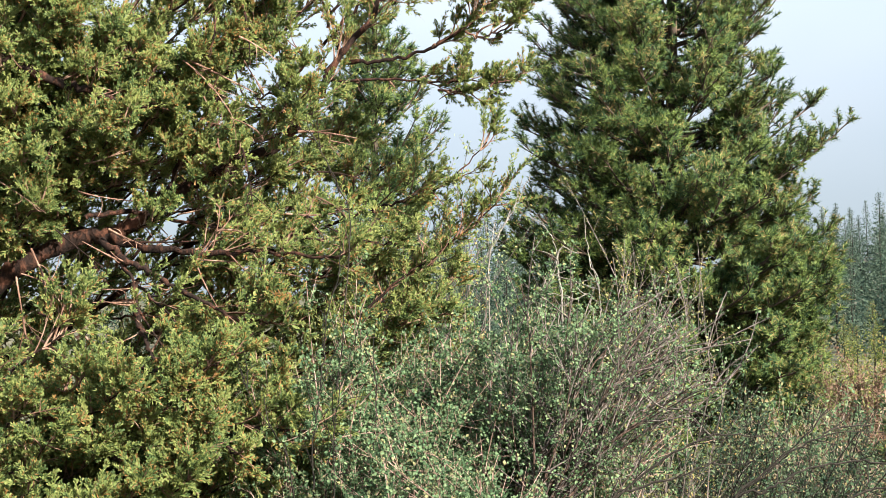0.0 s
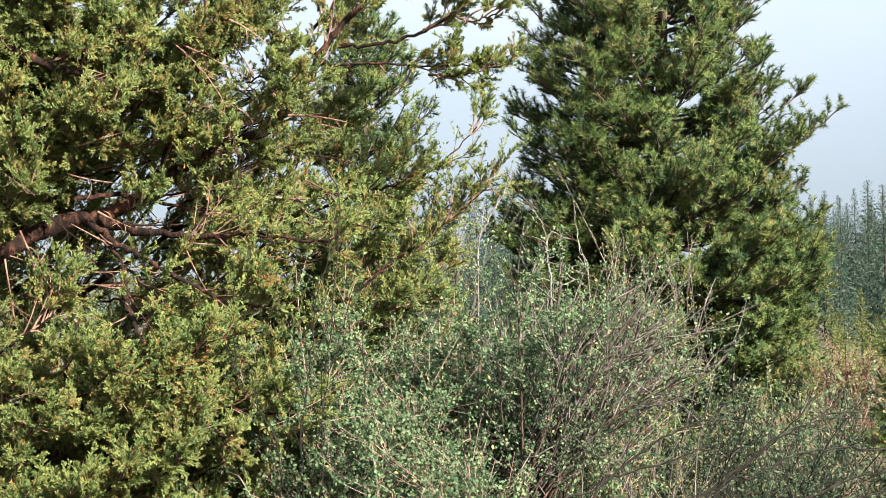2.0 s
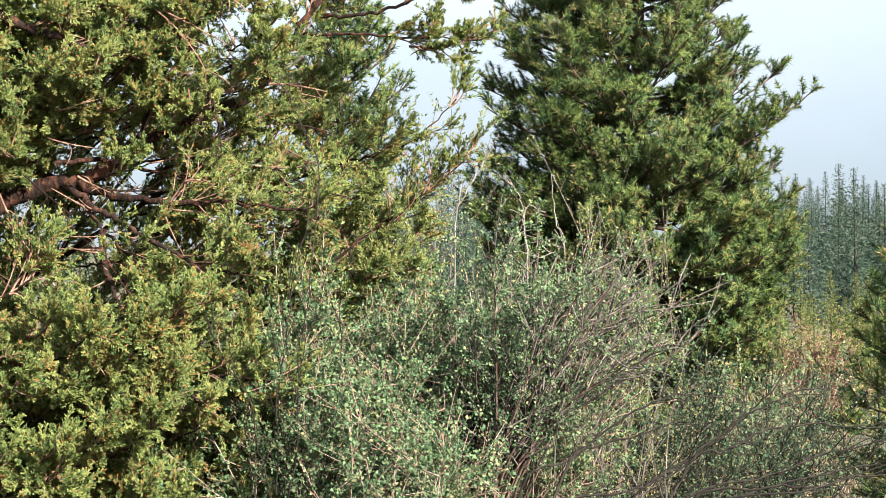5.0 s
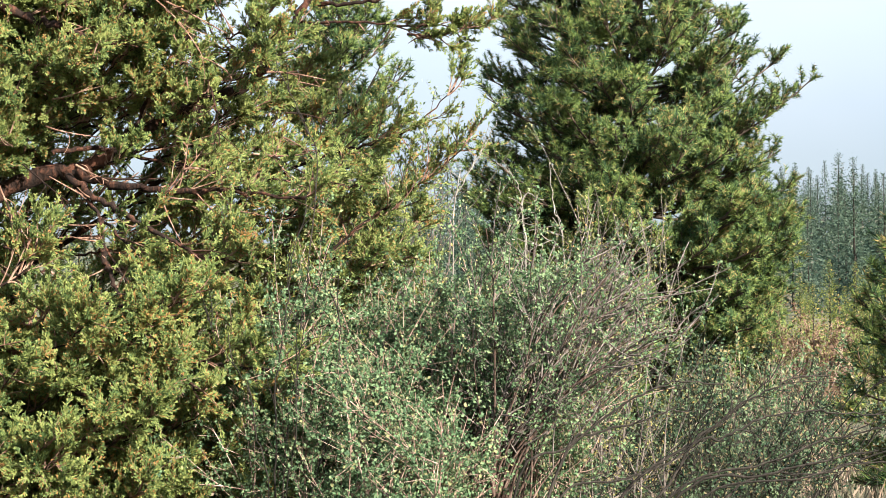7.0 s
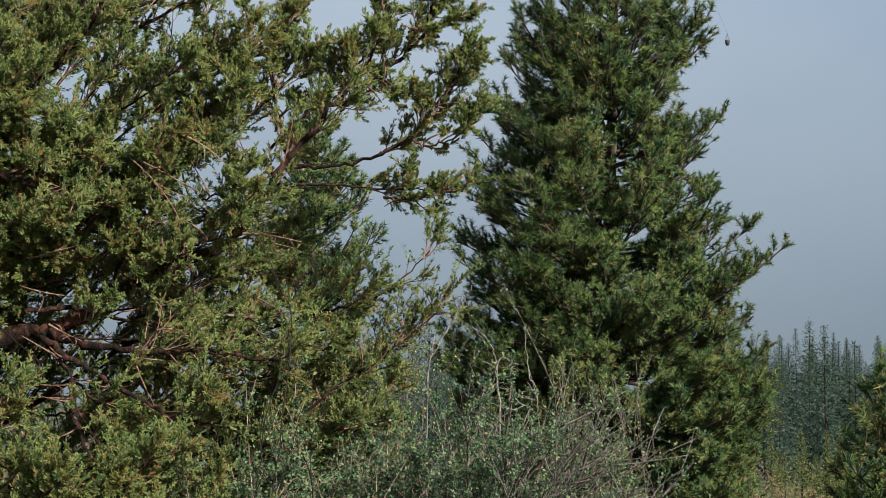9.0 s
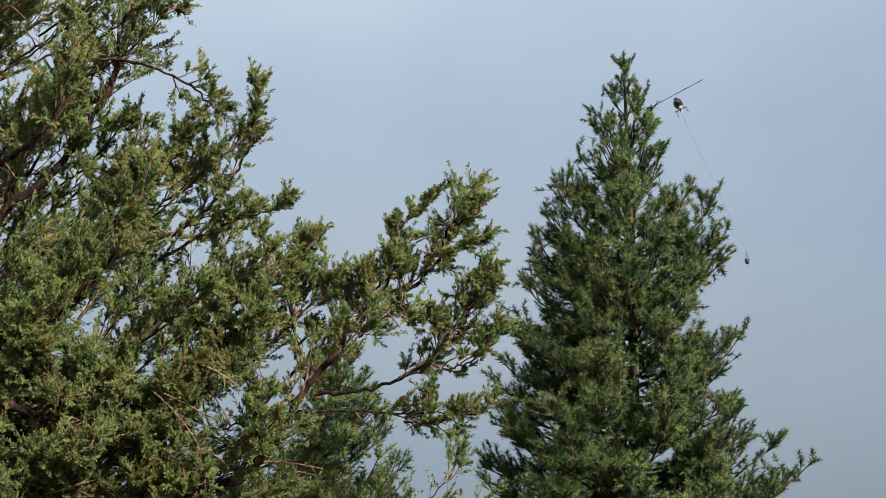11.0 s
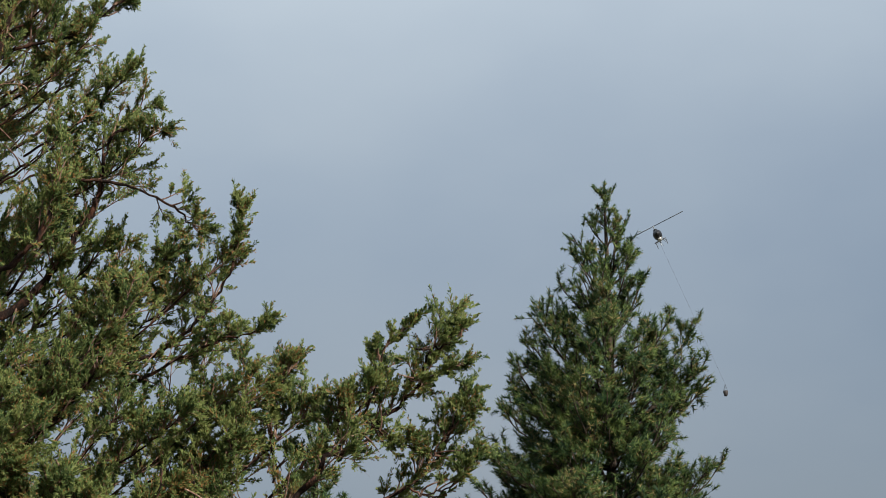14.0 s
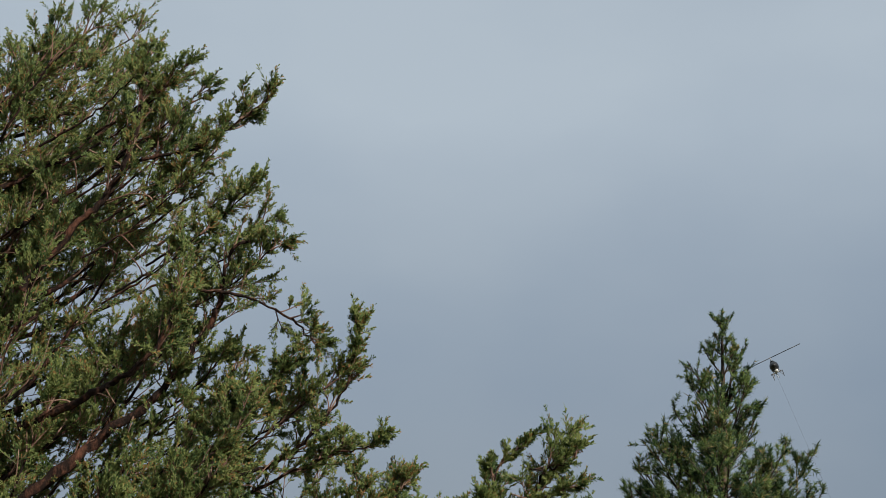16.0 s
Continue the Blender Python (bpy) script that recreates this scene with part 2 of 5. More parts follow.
def smooth_path(points, n):
    """A gliding curve through the points, in n steps."""
    p = np.asarray(points, float)
    p = np.vstack([2 * p[0] - p[1], p, 2 * p[-1] - p[-2]])
    u = np.linspace(0, len(p) - 3 - 1e-6, n)
    i = u.astype(int)
    f = (u - i)[:, None]
    a, b, c, d = p[i], p[i + 1], p[i + 2], p[i + 3]
    return 0.5 * (2 * b + (c - a) * f + (2 * a - 5 * b + 4 * c - d) * f ** 2 + (3 * b - a - 3 * c + d) * f ** 3)


def sample(path, u):
    """Points and headings at the fractions u of a path."""
    x = np.clip(u, 0, 0.9999) * (len(path) - 1)
    i = x.astype(int)
    f = (x - i)[:, None]
    return path[i] * (1 - f) + path[i + 1] * f, unit(path[i + 1] - path[i])


def sprigs(start, way, length, n, rng, bend=0.25, rise=0.0):
    """Many short curved twigs: start, way (m, 3), length (m,) -> (m, n, 3)."""
    s = np.linspace(0, 1, n)[None, :, None]
    curl = rng.normal(size=(len(start), 1, 3)) * bend
    curl[:, :, 2] += rise
    return start[:, None, :] + length[:, None, None] * (way[:, None, :] * s + curl * s ** 2)


def blades(soup, base, way, length, width, rng, crossed=True, widest=0.45):
    """Slim pointed leaves, each one or two crossed lozenges."""
    side = unit(np.cross(way, rng.normal(size=way.shape)))
    sides = [side, np.cross(way, side)] if crossed else [side]
    for s in sides:
        mid = base + way * (length * widest)[:, None]
        points = np.stack([base, mid + s * (width / 2)[:, None], base + way * length[:, None], mid - s * (width / 2)[:, None]], 1)
        soup.add(points, np.arange(len(base) * 4).reshape(-1, 4))


def turned(way, rng, face):
    """For each blade a way across it, at random or so that its flat side looks more or less along face."""
    loose = rng.normal(size=way.shape)
    return unit(np.cross(way, loose if face is None else face + 0.30 * loose))


def needles(soup, base, way, length, width, rng, face=None):
    """Long thin needles, one sharp triangle each."""
    side = turned(way, rng, face) * (width / 2)[:, None]
    points = np.stack([base + side, base + way * length[:, None], base - side], 1)
    soup.add(points, np.arange(len(base) * 3).reshape(-1, 3))


def fans(soup, base, way, length, width, rng, face=None):
    """Small fan-shaped sprays, narrow at the foot and wide at the end."""
    side = turned(way, rng, face) * (width / 2)[:, None]
    end = base + way * length[:, None]
    points = np.stack([base, end + side, end - side], 1)
    soup.add(points, np.arange(len(base) * 3).reshape(-1, 3))


def outward(spots, axis, lift):
    """From an upright axis out through the spots, and somewhat up: the way in which a crown's surface looks."""
    away = spots - np.array([axis[0], axis[1], 0.0])
    away[:, 2] = 0.0
    away = unit(away)
    away[:, 2] = lift
    return unit(away)


def leaves(soup, base, way, length, width, rng):
    """Broad leaves folded along the midrib, two faces each."""
    side = unit(np.cross(way, rng.normal(size=way.shape)))
    up = np.cross(side, way)
    fold = rng.uniform(0.05, 0.4, len(base))[:, None] * width[:, None]
    mid = base + way * (length * 0.5)[:, None]
    tip = base + way * length[:, None]
    points = np.stack([base, mid + side * (width / 2)[:, None] + up * fold, tip, mid - side * (width / 2)[:, None] + up * fold], 1)
    i = np.arange(len(base))[:, None] * 4
    soup.add(points, np.concatenate([i + np.array([[0, 1, 2]]), i + np.array([[0, 2, 3]])]))


def ground_height(x, y):
    """The lie of the land: a gentle bank, then a wooded hillside."""
    near = 0.045 * np.clip(y, 0, 26)
    hill = np.clip(y - 55, 0, 500)
    return near + 0.02 * np.clip(y - 26, 0, 30) + 0.066 * hill + 0.00012 * hill ** 2 + 0.08 * np.sin(x * 0.7 + 1.3) * np.sin(y * 0.5)


def on_ground(x, y):
    return (x, y, float(ground_height(x, y)))


# ---- ground ----
def build_ground():
    ticks = np.concatenate([np.linspace(-1, 1, 61) * 60, [-3000, -1200, -500, -220, -120, 120, 220, 500, 1200, 3000]])
    xs = np.unique(ticks)
    ys = np.unique(np.concatenate([[-3000, -1000, -300, -100, -40], np.linspace(-20, 80, 67), np.linspace(90, 520, 30), [700, 1200, 3000]]))
    gx, gy = np.meshgrid(xs, ys)
    gz = ground_height(gx, np.minimum(gy, 470))
    soup = Soup()
    index = np.arange(gx.size).reshape(gx.shape)
    soup.add(np.stack([gx, gy, gz], -1), np.stack([index[:-1, :-1], index[:-1, 1:], index[1:, 1:], index[1:, :-1]], -1).reshape(-1, 4))
    ob = new("ground", soup.mesh("ground", (0, 0, 0), EARTH, True))
    tagged(ob, "dry grassy ground rising to a wooded hillside", "ground", kind="structure")


build_ground()


def build_grass():
    rng = np.random.default_rng(5)
    n = 14000
    x, y = rng.uniform(-6, 11, n), rng.uniform(14, 48, n)
    base = np.stack([x, y, ground_height(x, y) - 0.02], -1)
    way = unit(np.stack([rng.normal(0, 0.35, n), rng.normal(0, 0.35, n), np.ones(n)], -1))
    soup = Soup()
    blades(soup, base, way, rng.uniform(0.25, 0.8, n), rng.uniform(0.012, 0.03, n), rng, False)
    ob = new("dry_grass", soup.mesh("dry_grass", (0, 0, 0), GRASS))
    tagged(ob, "tall dry pinkish tan grass on the bank", "grass", kind="stuff")


build_grass()


# ---- far woods ----
def far_conifer(name, height, spread, material, rng, rows=26, base=(0, 0, 0), label="", group=""):
    """A spire of drooping fans of needles round a straight trunk."""
    tree = thing(name, base, label, "conifer", group)
    b = np.asarray(base, float)
    soup = Soup()
    z = np.linspace(0, height, 6)
    tubes(soup, (b + np.stack([0 * z, 0 * z, z], -1))[None], np.linspace(0.010 * height, 0.0015 * height, 6)[None], 6)
    part("trunk", soup, DARK_TWIG, tree, smooth=True)
    soup = Soup()
    tiers = rows
    f0 = np.linspace(0, 0.985, tiers) ** 0.92
    f = np.repeat(f0, 9) + rng.normal(0, 0.006, tiers * 9)
    f = np.clip(f, 0, 0.995)
    count = len(f)
    turn = rng.uniform(0, 2 * np.pi, count)
    reach = spread * ((1 - f) ** 0.95 + 0.012) * rng.uniform(0.55, 1.15, count) * np.minimum(1, (f + 0.12) * 4)
    start = b + np.stack([0 * f, 0 * f, (0.08 + 0.92 * f) * height], -1)
    out = np.stack([np.cos(turn), np.sin(turn), -0.25 + 0.7 * f], -1)
    k = 7
    u = np.tile(np.linspace(0.16, 1, k), count)
    who = np.repeat(np.arange(count), k)
    spot = start[who] + out[who] * (reach[who] * u)[:, None] + rng.normal(0, 0.035 * spread, (count * k, 3))
    spot[:, 2] += 0.12 * reach[who] * (u ** 2 - u)
    way = unit(out[who] * 0.8 + rng.normal(0, 0.5, (count * k, 3)))
    slim = 1.1 - 0.88 * f[who]
    fans(soup, spot, way, height * rng.uniform(0.024, 0.046, count * k) * slim, height * rng.uniform(0.014, 0.026, count * k) * slim, rng)
    part("crown", soup, material, tree, kind="stuff")
    return tree


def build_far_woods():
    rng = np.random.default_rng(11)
    label = "distant conifer on the wooded hillside, tinted blue green for haze"
    models = [far_conifer("far_conifer", 18.0, 3.7, HAZED_NEEDLE, np.random.default_rng(s), 28, (0, 0, 0), label, "far woods") for s in (1, 2, 3, 4)]
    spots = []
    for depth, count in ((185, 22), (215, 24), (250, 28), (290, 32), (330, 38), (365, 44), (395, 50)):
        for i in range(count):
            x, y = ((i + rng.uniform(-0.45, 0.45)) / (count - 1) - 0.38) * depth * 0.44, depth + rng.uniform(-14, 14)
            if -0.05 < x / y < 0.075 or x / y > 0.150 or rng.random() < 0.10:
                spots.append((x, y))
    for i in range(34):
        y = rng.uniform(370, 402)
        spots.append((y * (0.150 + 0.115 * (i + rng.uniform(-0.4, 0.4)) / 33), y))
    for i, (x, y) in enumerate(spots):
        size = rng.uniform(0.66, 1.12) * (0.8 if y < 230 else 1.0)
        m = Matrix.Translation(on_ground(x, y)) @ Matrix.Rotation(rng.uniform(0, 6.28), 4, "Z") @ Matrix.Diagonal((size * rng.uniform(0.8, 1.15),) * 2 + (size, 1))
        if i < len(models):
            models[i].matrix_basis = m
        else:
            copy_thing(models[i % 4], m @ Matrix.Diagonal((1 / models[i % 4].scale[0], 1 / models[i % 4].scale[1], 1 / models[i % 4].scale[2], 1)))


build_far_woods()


# ---- pines ----
def needle_tufts(soup, tip, way, rng, axis, count, length, width):
    """Round brushes of long needles at the ends of the shoots."""
    n = len(tip)
    who = np.repeat(np.arange(n), count)
    size = rng.uniform(0.78, 1.15, n)[who]
    back = rng.uniform(-0.01, 0.13, n * count) * size
    base = tip[who] - way[who] * back[:, None]
    radial = unit(np.cross(way[who], rng.normal(size=(n * count, 3))))
    lean = np.radians(rng.uniform(8, 92, n * count))
    out = unit(way[who] * np.cos(lean)[:, None] + radial * np.sin(lean)[:, None] + np.array([0, 0, 0.08]))
    needles(soup, base, out, length * size * rng.uniform(0.75, 1.1, n * count), np.full(n * count, width), rng, outward(base, axis, 0.5))


def pine(name, base, height, edges, label, seed, material, whorl=0.30, crown_from=0.08, lean=0.0, tuft=40, needle=0.103, arms=7, reaching=(), full=True):
    """A pine with branches in whorls that turn up at their ends, each with side shoots that end in round brushes of needles.
    edges: how far the crown reaches to either side of the trunk, at fractions of the height."""
    rng = np.random.default_rng(seed)
    tree = thing(name, base, label, "pine tree")
    b = np.asarray(base, float)
    z = np.linspace(0, height, 16)
    line = b + np.stack([lean * z / height + 0.03 * np.sin(z * 0.8), 0.03 * np.cos(z * 0.7), z], -1)
    soup = Soup()
    tubes(soup, line[None], (0.012 * height * (1 - z / height) ** 0.8 + 0.010)[None], 9)
    part("trunk", soup, PINE_BARK, tree, smooth=True)
    at, west, east = (np.array(column) for column in zip(*edges))

    def crown(f, turn):
        w, e = np.interp(f, at, west), np.interp(f, at, east)
        side = e if math.cos(turn) > 0 else w
        return side * math.cos(turn) ** 2 + 0.5 * (w + e) * math.sin(turn) ** 2

    plan = []
    level = crown_from * height
    while level < height - 0.10:
        f = level / height
        first = rng.uniform(0, 2 * np.pi)
        many = arms if f < 0.80 else 4 if f < 0.93 else 3
        for arm in range(many):
            turn = first + (arm + rng.uniform(-0.3, 0.3)) * 2 * np.pi / many
            climb = -0.06 + 0.75 * f ** 2.2 + (0.45 if f > 0.82 else 0.0) + rng.normal(0, 0.10)
            plan.append((f + rng.uniform(-0.01, 0.01), turn, crown(f, turn) * rng.choice([rng.uniform(0.86, 1.0), rng.uniform(0.5 if f < 0.72 else 0.72, 0.86)]), climb))
        level += whorl * rng.uniform(0.8, 1.2) * (1.0 if f < 0.75 else 0.85)
    for f in np.linspace(0.22, 0.80, int(1.9 * height) if full else 0):
        turn = radians(180 + rng.uniform(-32, 38))
        plan.append((f, turn, crown(f, turn) * rng.uniform(0.72, 1.0), -0.05 + 0.6 * f ** 2.2))
    for f in np.linspace(0.15, 0.62, int(1.3 * height) if full else 0):
        turn = radians(rng.uniform(-38, 25))
        plan.append((f, turn, crown(f, turn) * rng.uniform(0.72, 1.0), -0.05 + 0.6 * f ** 2.2))
    for f in np.linspace(0.05, 0.42, int(2.0 * height) if full else 0):
        turn = radians(rng.uniform(-75, 15))
        plan.append((f, turn, crown(f, turn) * rng.uniform(0.6, 1.0), rng.uniform(-0.08, 0.12)))
    for f in np.linspace(crown_from, 0.72, int(2.4 * height) if full else 0):
        turn = radians(rng.uniform(-150, -25))
        plan.append((f, turn, crown(f, turn) * rng.uniform(0.55, 0.92), -0.03 + 0.6 * f ** 2.2))
    plan += [(f, radians(turn), reach, climb) for f, turn, reach, climb in reaching]
    for f, turn, reach, climb in plan:
        reach = max(0.95 * reach - 0.03, 0.05)
        bend = 0.12 + 0.28 * f
        root = np.clip(f - (climb + bend) * reach * 0.8 / height, 0.02, 0.985)
        spot, _ = sample(line, np.array([root]))
        out = np.array([math.cos(turn), math.sin(turn), 0.0])
        across = np.array([-math.sin(turn), math.cos(turn), 0.0])
        s = np.linspace(0, 1, 9)[:, None]
        path = spot[0] + out * reach * s ** 0.95 + np.array([0, 0, 1.0]) * reach * (climb * s + bend * s ** 2.6) + np.cumsum(rng.normal(0, 0.016, (9, 3)), 0) * reach
        soup = Soup()
        tubes(soup, path[None], (np.linspace(0.012 + 0.011 * reach, 0.007, 9))[None], 5)
        m = max(1, int((2.0 + 8.0 * reach) * (1.0 if f < 0.70 else 0.95)))
        u = np.sort(rng.uniform(0.26 if reach > 0.8 else 0.1, 0.97, m))
        start, run = sample(path, u)
        sign = np.where(np.arange(m) % 2 == 0, 1.0, -1.0)[:, None]
        way = unit(run * 0.8 + across * sign * rng.uniform(0.3, 1.0, (m, 1)) + rng.normal(0, 0.25, (m, 3)) + np.array([0, 0, 0.20]))
        size_s = rng.uniform(0.20, 0.55, m) * (1.25 - 0.75 * u) * min(1.0, 0.35 + 0.5 * reach) + 0.05
        side_limb = sprigs(start, way, size_s, 5, rng, 0.10, 0.25)
        tubes(soup, side_limb, np.tile(np.linspace(0.010, 0.006, 5), (m, 1)), 3)
        joints = np.array([1, 2, 3]) if reach > 0.6 else np.array([1, 3])
        k = len(joints)
        who = np.repeat(np.arange(m), k)
        joint = np.tile(joints, m)
        way2 = unit(unit(side_limb[who, joint + 1] - side_limb[who, joint - 1]) * 0.5 + rng.normal(0, 0.55, (k * m, 3)) + np.array([0, 0, 0.30]))
        shoot = sprigs(side_limb[who, joint], way2, rng.uniform(0.10, 0.26, k * m) * min(1.0, 0.5 + 0.4 * reach), 2, rng, 0.1, 0.15)
        needles(soup, shoot[:, 0], unit(shoot[:, 1] - shoot[:, 0]), np.linalg.norm(shoot[:, 1] - shoot[:, 0], axis=1), np.full(k * m, 0.014), rng)
        limb = part("branch", soup, PINE_BARK, tree, smooth=True)
        tip = np.concatenate([side_limb[:, -1], shoot[:, -1], path[-1:]])
        head = np.concatenate([unit(side_limb[:, -1] - side_limb[:, -2]), unit(shoot[:, -1] - shoot[:, -2]), unit(path[-1:] - path[-2:-1])])
        soup = Soup()
        small = 0.8 if f > 0.9 else 1.0
        needle_tufts(soup, tip, head, rng, b, tuft if math.sin(turn) < 0.4 else tuft // 2, needle * small, 0.0155)
        part("needles", soup, material, limb, kind="stuff")
    soup = Soup()
    needle_tufts(soup, line[-1:] + (0, 0, 0.04), np.array([[0.0, 0.0, 1.0]]), rng, b, tuft, needle * 0.8, 0.0155)
    part("needles", soup, material, tree, kind="stuff")
    return tree


PINE_BASE = on_ground(3.55, 31.5)
PINE_EDGES = [(0.05, 2.3, 1.95), (0.13, 2.5, 2.3), (0.20, 2.6, 2.5), (0.28, 2.7, 2.5), (0.35, 2.7, 2.35), (0.405, 2.3, 2.35), (0.475, 2.42, 1.9), (0.53, 2.26, 1.72), (0.61, 2.05, 1.75),
              (0.65, 1.95, 1.20), (0.68, 1.88, 1.30), (0.72, 1.75, 1.5), (0.757, 1.66, 1.5), (0.807, 1.40, 1.05), (0.858, 1.18, 0.70), (0.909, 0.80, 0.55), (0.932, 0.52, 0.44), (0.97, 0.25, 0.20), (1.0, 0.08, 0.08)]
pine("ponderosa_pine", PINE_BASE, 14.10 - PINE_BASE[2], PINE_EDGES, "tall full crowned pine with long green needles", 21, PINE_NEEDLE, lean=0.12,
     reaching=((0.452, -4, 2.85, 0.16), (0.470, 8, 2.35, 0.30), (0.43, -18, 2.6, 0.15), (0.755, -4, 1.70, 0.45), (0.79, 10, 1.55, 0.6), (0.72, -12, 1.6, 0.4), (0.61, 5, 1.95, 0.45), (0.615, -14, 1.85, 0.4),
               (0.14, -12, 2.0, 0.05), (0.18, 5, 2.25, 0.05), (0.21, -25, 2.4, 0.05), (0.24, -5, 2.4, 0.05), (0.28, -18, 2.5, 0.05), (0.31, 4, 2.4, 0.08), (0.34, -10, 2.4, 0.1),
               (0.36, 184, 2.75, 0.0), (0.475, 178, 2.45, 0.0), (0.34, 172, 2.7, 0.0)) + tuple((0.30 + 0.024 * i, 168 + 26 * ((i * 3) % 5) / 4, np.interp(0.30 + 0.024 * i, *list(zip(*PINE_EDGES))[:2]) * (1.03 - 0.05 * (i % 3)), -0.04 + 0.012 * i) for i in range(20)) + tuple((0.10 + 0.02 * i, 166 + 47 * ((i * 5) % 14) / 13, 2.6 - 0.03 * (i % 5), -0.04) for i in range(14))
     + tuple((0.11 + 0.013 * i, -18 - 38 * ((i * 5) % 9) / 8, 2.55 - 0.07 * (i % 4), -0.02) for i in range(15)))
BACK_BASE = on_ground(-0.97, 32.0)
pine("slender_pine", BACK_BASE, 10.3 - BACK_BASE[2],
     [(0.0, 1.2, 1.3), (0.5, 1.15, 1.25), (0.66, 1.1, 1.28), (0.8, 0.75, 0.8), (0.92, 0.4, 0.4), (1.0, 0.08, 0.08)], "slender green pine behind the juniper", 22, PINE_NEEDLE, 0.34, 0.2, tuft=40, arms=6, full=False)


# ---- juniper ----
JUNIPER_BASE = on_ground(-3.55, 12.1)
juniper = thing("western_juniper", JUNIPER_BASE, "large spreading juniper with reddish limbs and yellow green foliage", "juniper tree")
jr = np.random.default_rng(7)


def juniper_plumes(soup, start, end, rng, count=35):
    """Plumes of short scaly cords all round and along the last reach of the twigs."""
    n = len(start)
    who = np.repeat(np.arange(n), count)
    u = rng.uniform(0.12, 1.04, n * count) ** 0.85
    axis = unit(end - start)[who]
    base = start[who] + (end - start)[who] * u[:, None]
    radial = unit(np.cross(axis, rng.normal(size=(n * count, 3))))
    out = unit(axis * rng.uniform(0.45, 1.2, n * count)[:, None] + radial * rng.uniform(0.3, 1.0, n * count)[:, None] + np.array([0, 0, 0.10]))
    long = rng.uniform(0.016, 0.034, n * count) * (1.25 - 0.55 * u)
    face = outward(base, (-4.2, 14.5), 0.5)
    blunt = np.arange(n * count) % 3 > 0
    fans(soup, base[blunt], out[blunt], long[blunt], np.full(blunt.sum(), 0.0093), rng, face[blunt])
    needles(soup, base[~blunt], out[~blunt], long[~blunt] * 1.3, np.full((~blunt).sum(), 0.0088), rng, face[~blunt])


def bough(tree, points, r0, r1, bare, twigs, reach, name="limb", lift=0.22):
    """A juniper limb along the points, its twigs beyond the bare part and their foliage."""
    rng = jr
    n = max(12, 6 * len(points))
    path = smooth_path(points, n)
    path[1:-1] += rng.normal(0, 0.004, (n - 2, 3)) * (1 + 30 * r0)
    soup = Soup()
    tubes(soup, path[None], (np.linspace(r0, r1, n) * rng.uniform(0.84, 1.16, n))[None], 9 if r0 > 0.02 else 5, rng)
    limb = part(name, soup, SHADED_JUNIPER_BARK, tree, smooth=True)
    m = int(twigs)
    u = bare + (1 - bare) * rng.random(m)
    u[:2] = 0.985
    start, run = sample(path, u)
    way = unit(run * 0.85 + rng.normal(0, 0.5, (m, 3)) * (1.15 - 0.55 * u)[:, None] + np.array([0, 0, lift]))
    length = reach * rng.uniform(0.45, 1.05, m) * (1.2 - 0.75 * u)
    twig = sprigs(start, way, length, 6, rng, 0.22, 0.12)
    soup = Soup()
    tubes(soup, twig, np.outer(rng.uniform(0.7, 1.3, m), np.linspace(0.0055, 0.002, 6)), 3)
    k = 6
    who = np.repeat(np.arange(m), k)
    v = rng.uniform(0.4, 1.0, m * k)
    row = np.minimum((v * 5).astype(int), 4)
    f = (v * 5 - row)[:, None]
    start2 = twig[who, row] * (1 - f) + twig[who, row + 1] * f
    way2 = unit(unit(twig[who, row + 1] - twig[who, row]) + rng.normal(0, 0.52, (m * k, 3)) + np.array([0, 0, 0.12]))
    length2 = rng.uniform(0.06, 0.17, m * k) * min(1.0, 0.25 + 1.8 * reach)
    fine = sprigs(start2, way2, length2, 2, rng, 0.2, 0.1)
    needles(soup, start2, unit(fine[:, 1] - start2), length2 * 1.1, np.full(m * k, 0.006), rng)
    # bare dead twigs along the inner part
    q = max(2, int(8 * bare))
    s3, r3 = sample(path, rng.uniform(0.1, min(0.6, max(bare, 0.15) + 0.15), q))
    dead = sprigs(s3, unit(r3 * 0.5 + rng.normal(0, 0.7, (q, 3))), rng.uniform(0.05, 0.15, q), 6, rng, 0.7)
    tubes(soup, dead, np.tile(np.linspace(0.0075, 0.0025, 6), (q, 1)), 4)
    part("branchwork", soup, TWIG_BARK, limb, smooth=True, kind="stuff")
    soup = Soup()
    juniper_plumes(soup, np.concatenate([start2, twig[:, -2]]), np.concatenate([fine[:, -1], 1.25 * twig[:, -1] - 0.25 * twig[:, -2]]), rng)
    part("foliage", soup, JUNIPER_LEAF, limb, kind="stuff")


def juniper_trunk():
    b = np.asarray(JUNIPER_BASE)
    path = smooth_path([b + (0, 0, -0.1), b + (0.05, 0, 1.2), b + (-0.05, -0.1, 3.0), b + (0.0, -0.1, 5.0), b + (-0.1, -0.1, 7.0), b + (-0.15, 0.0, 9.3)], 28)
    soup = Soup()
    tubes(soup, path[None], (np.linspace(0.30, 0.03, 28) * jr.uniform(0.92, 1.08, 28))[None], 12)
    part("trunk", soup, SHADED_JUNIPER_BARK, juniper, smooth=True)
    return path


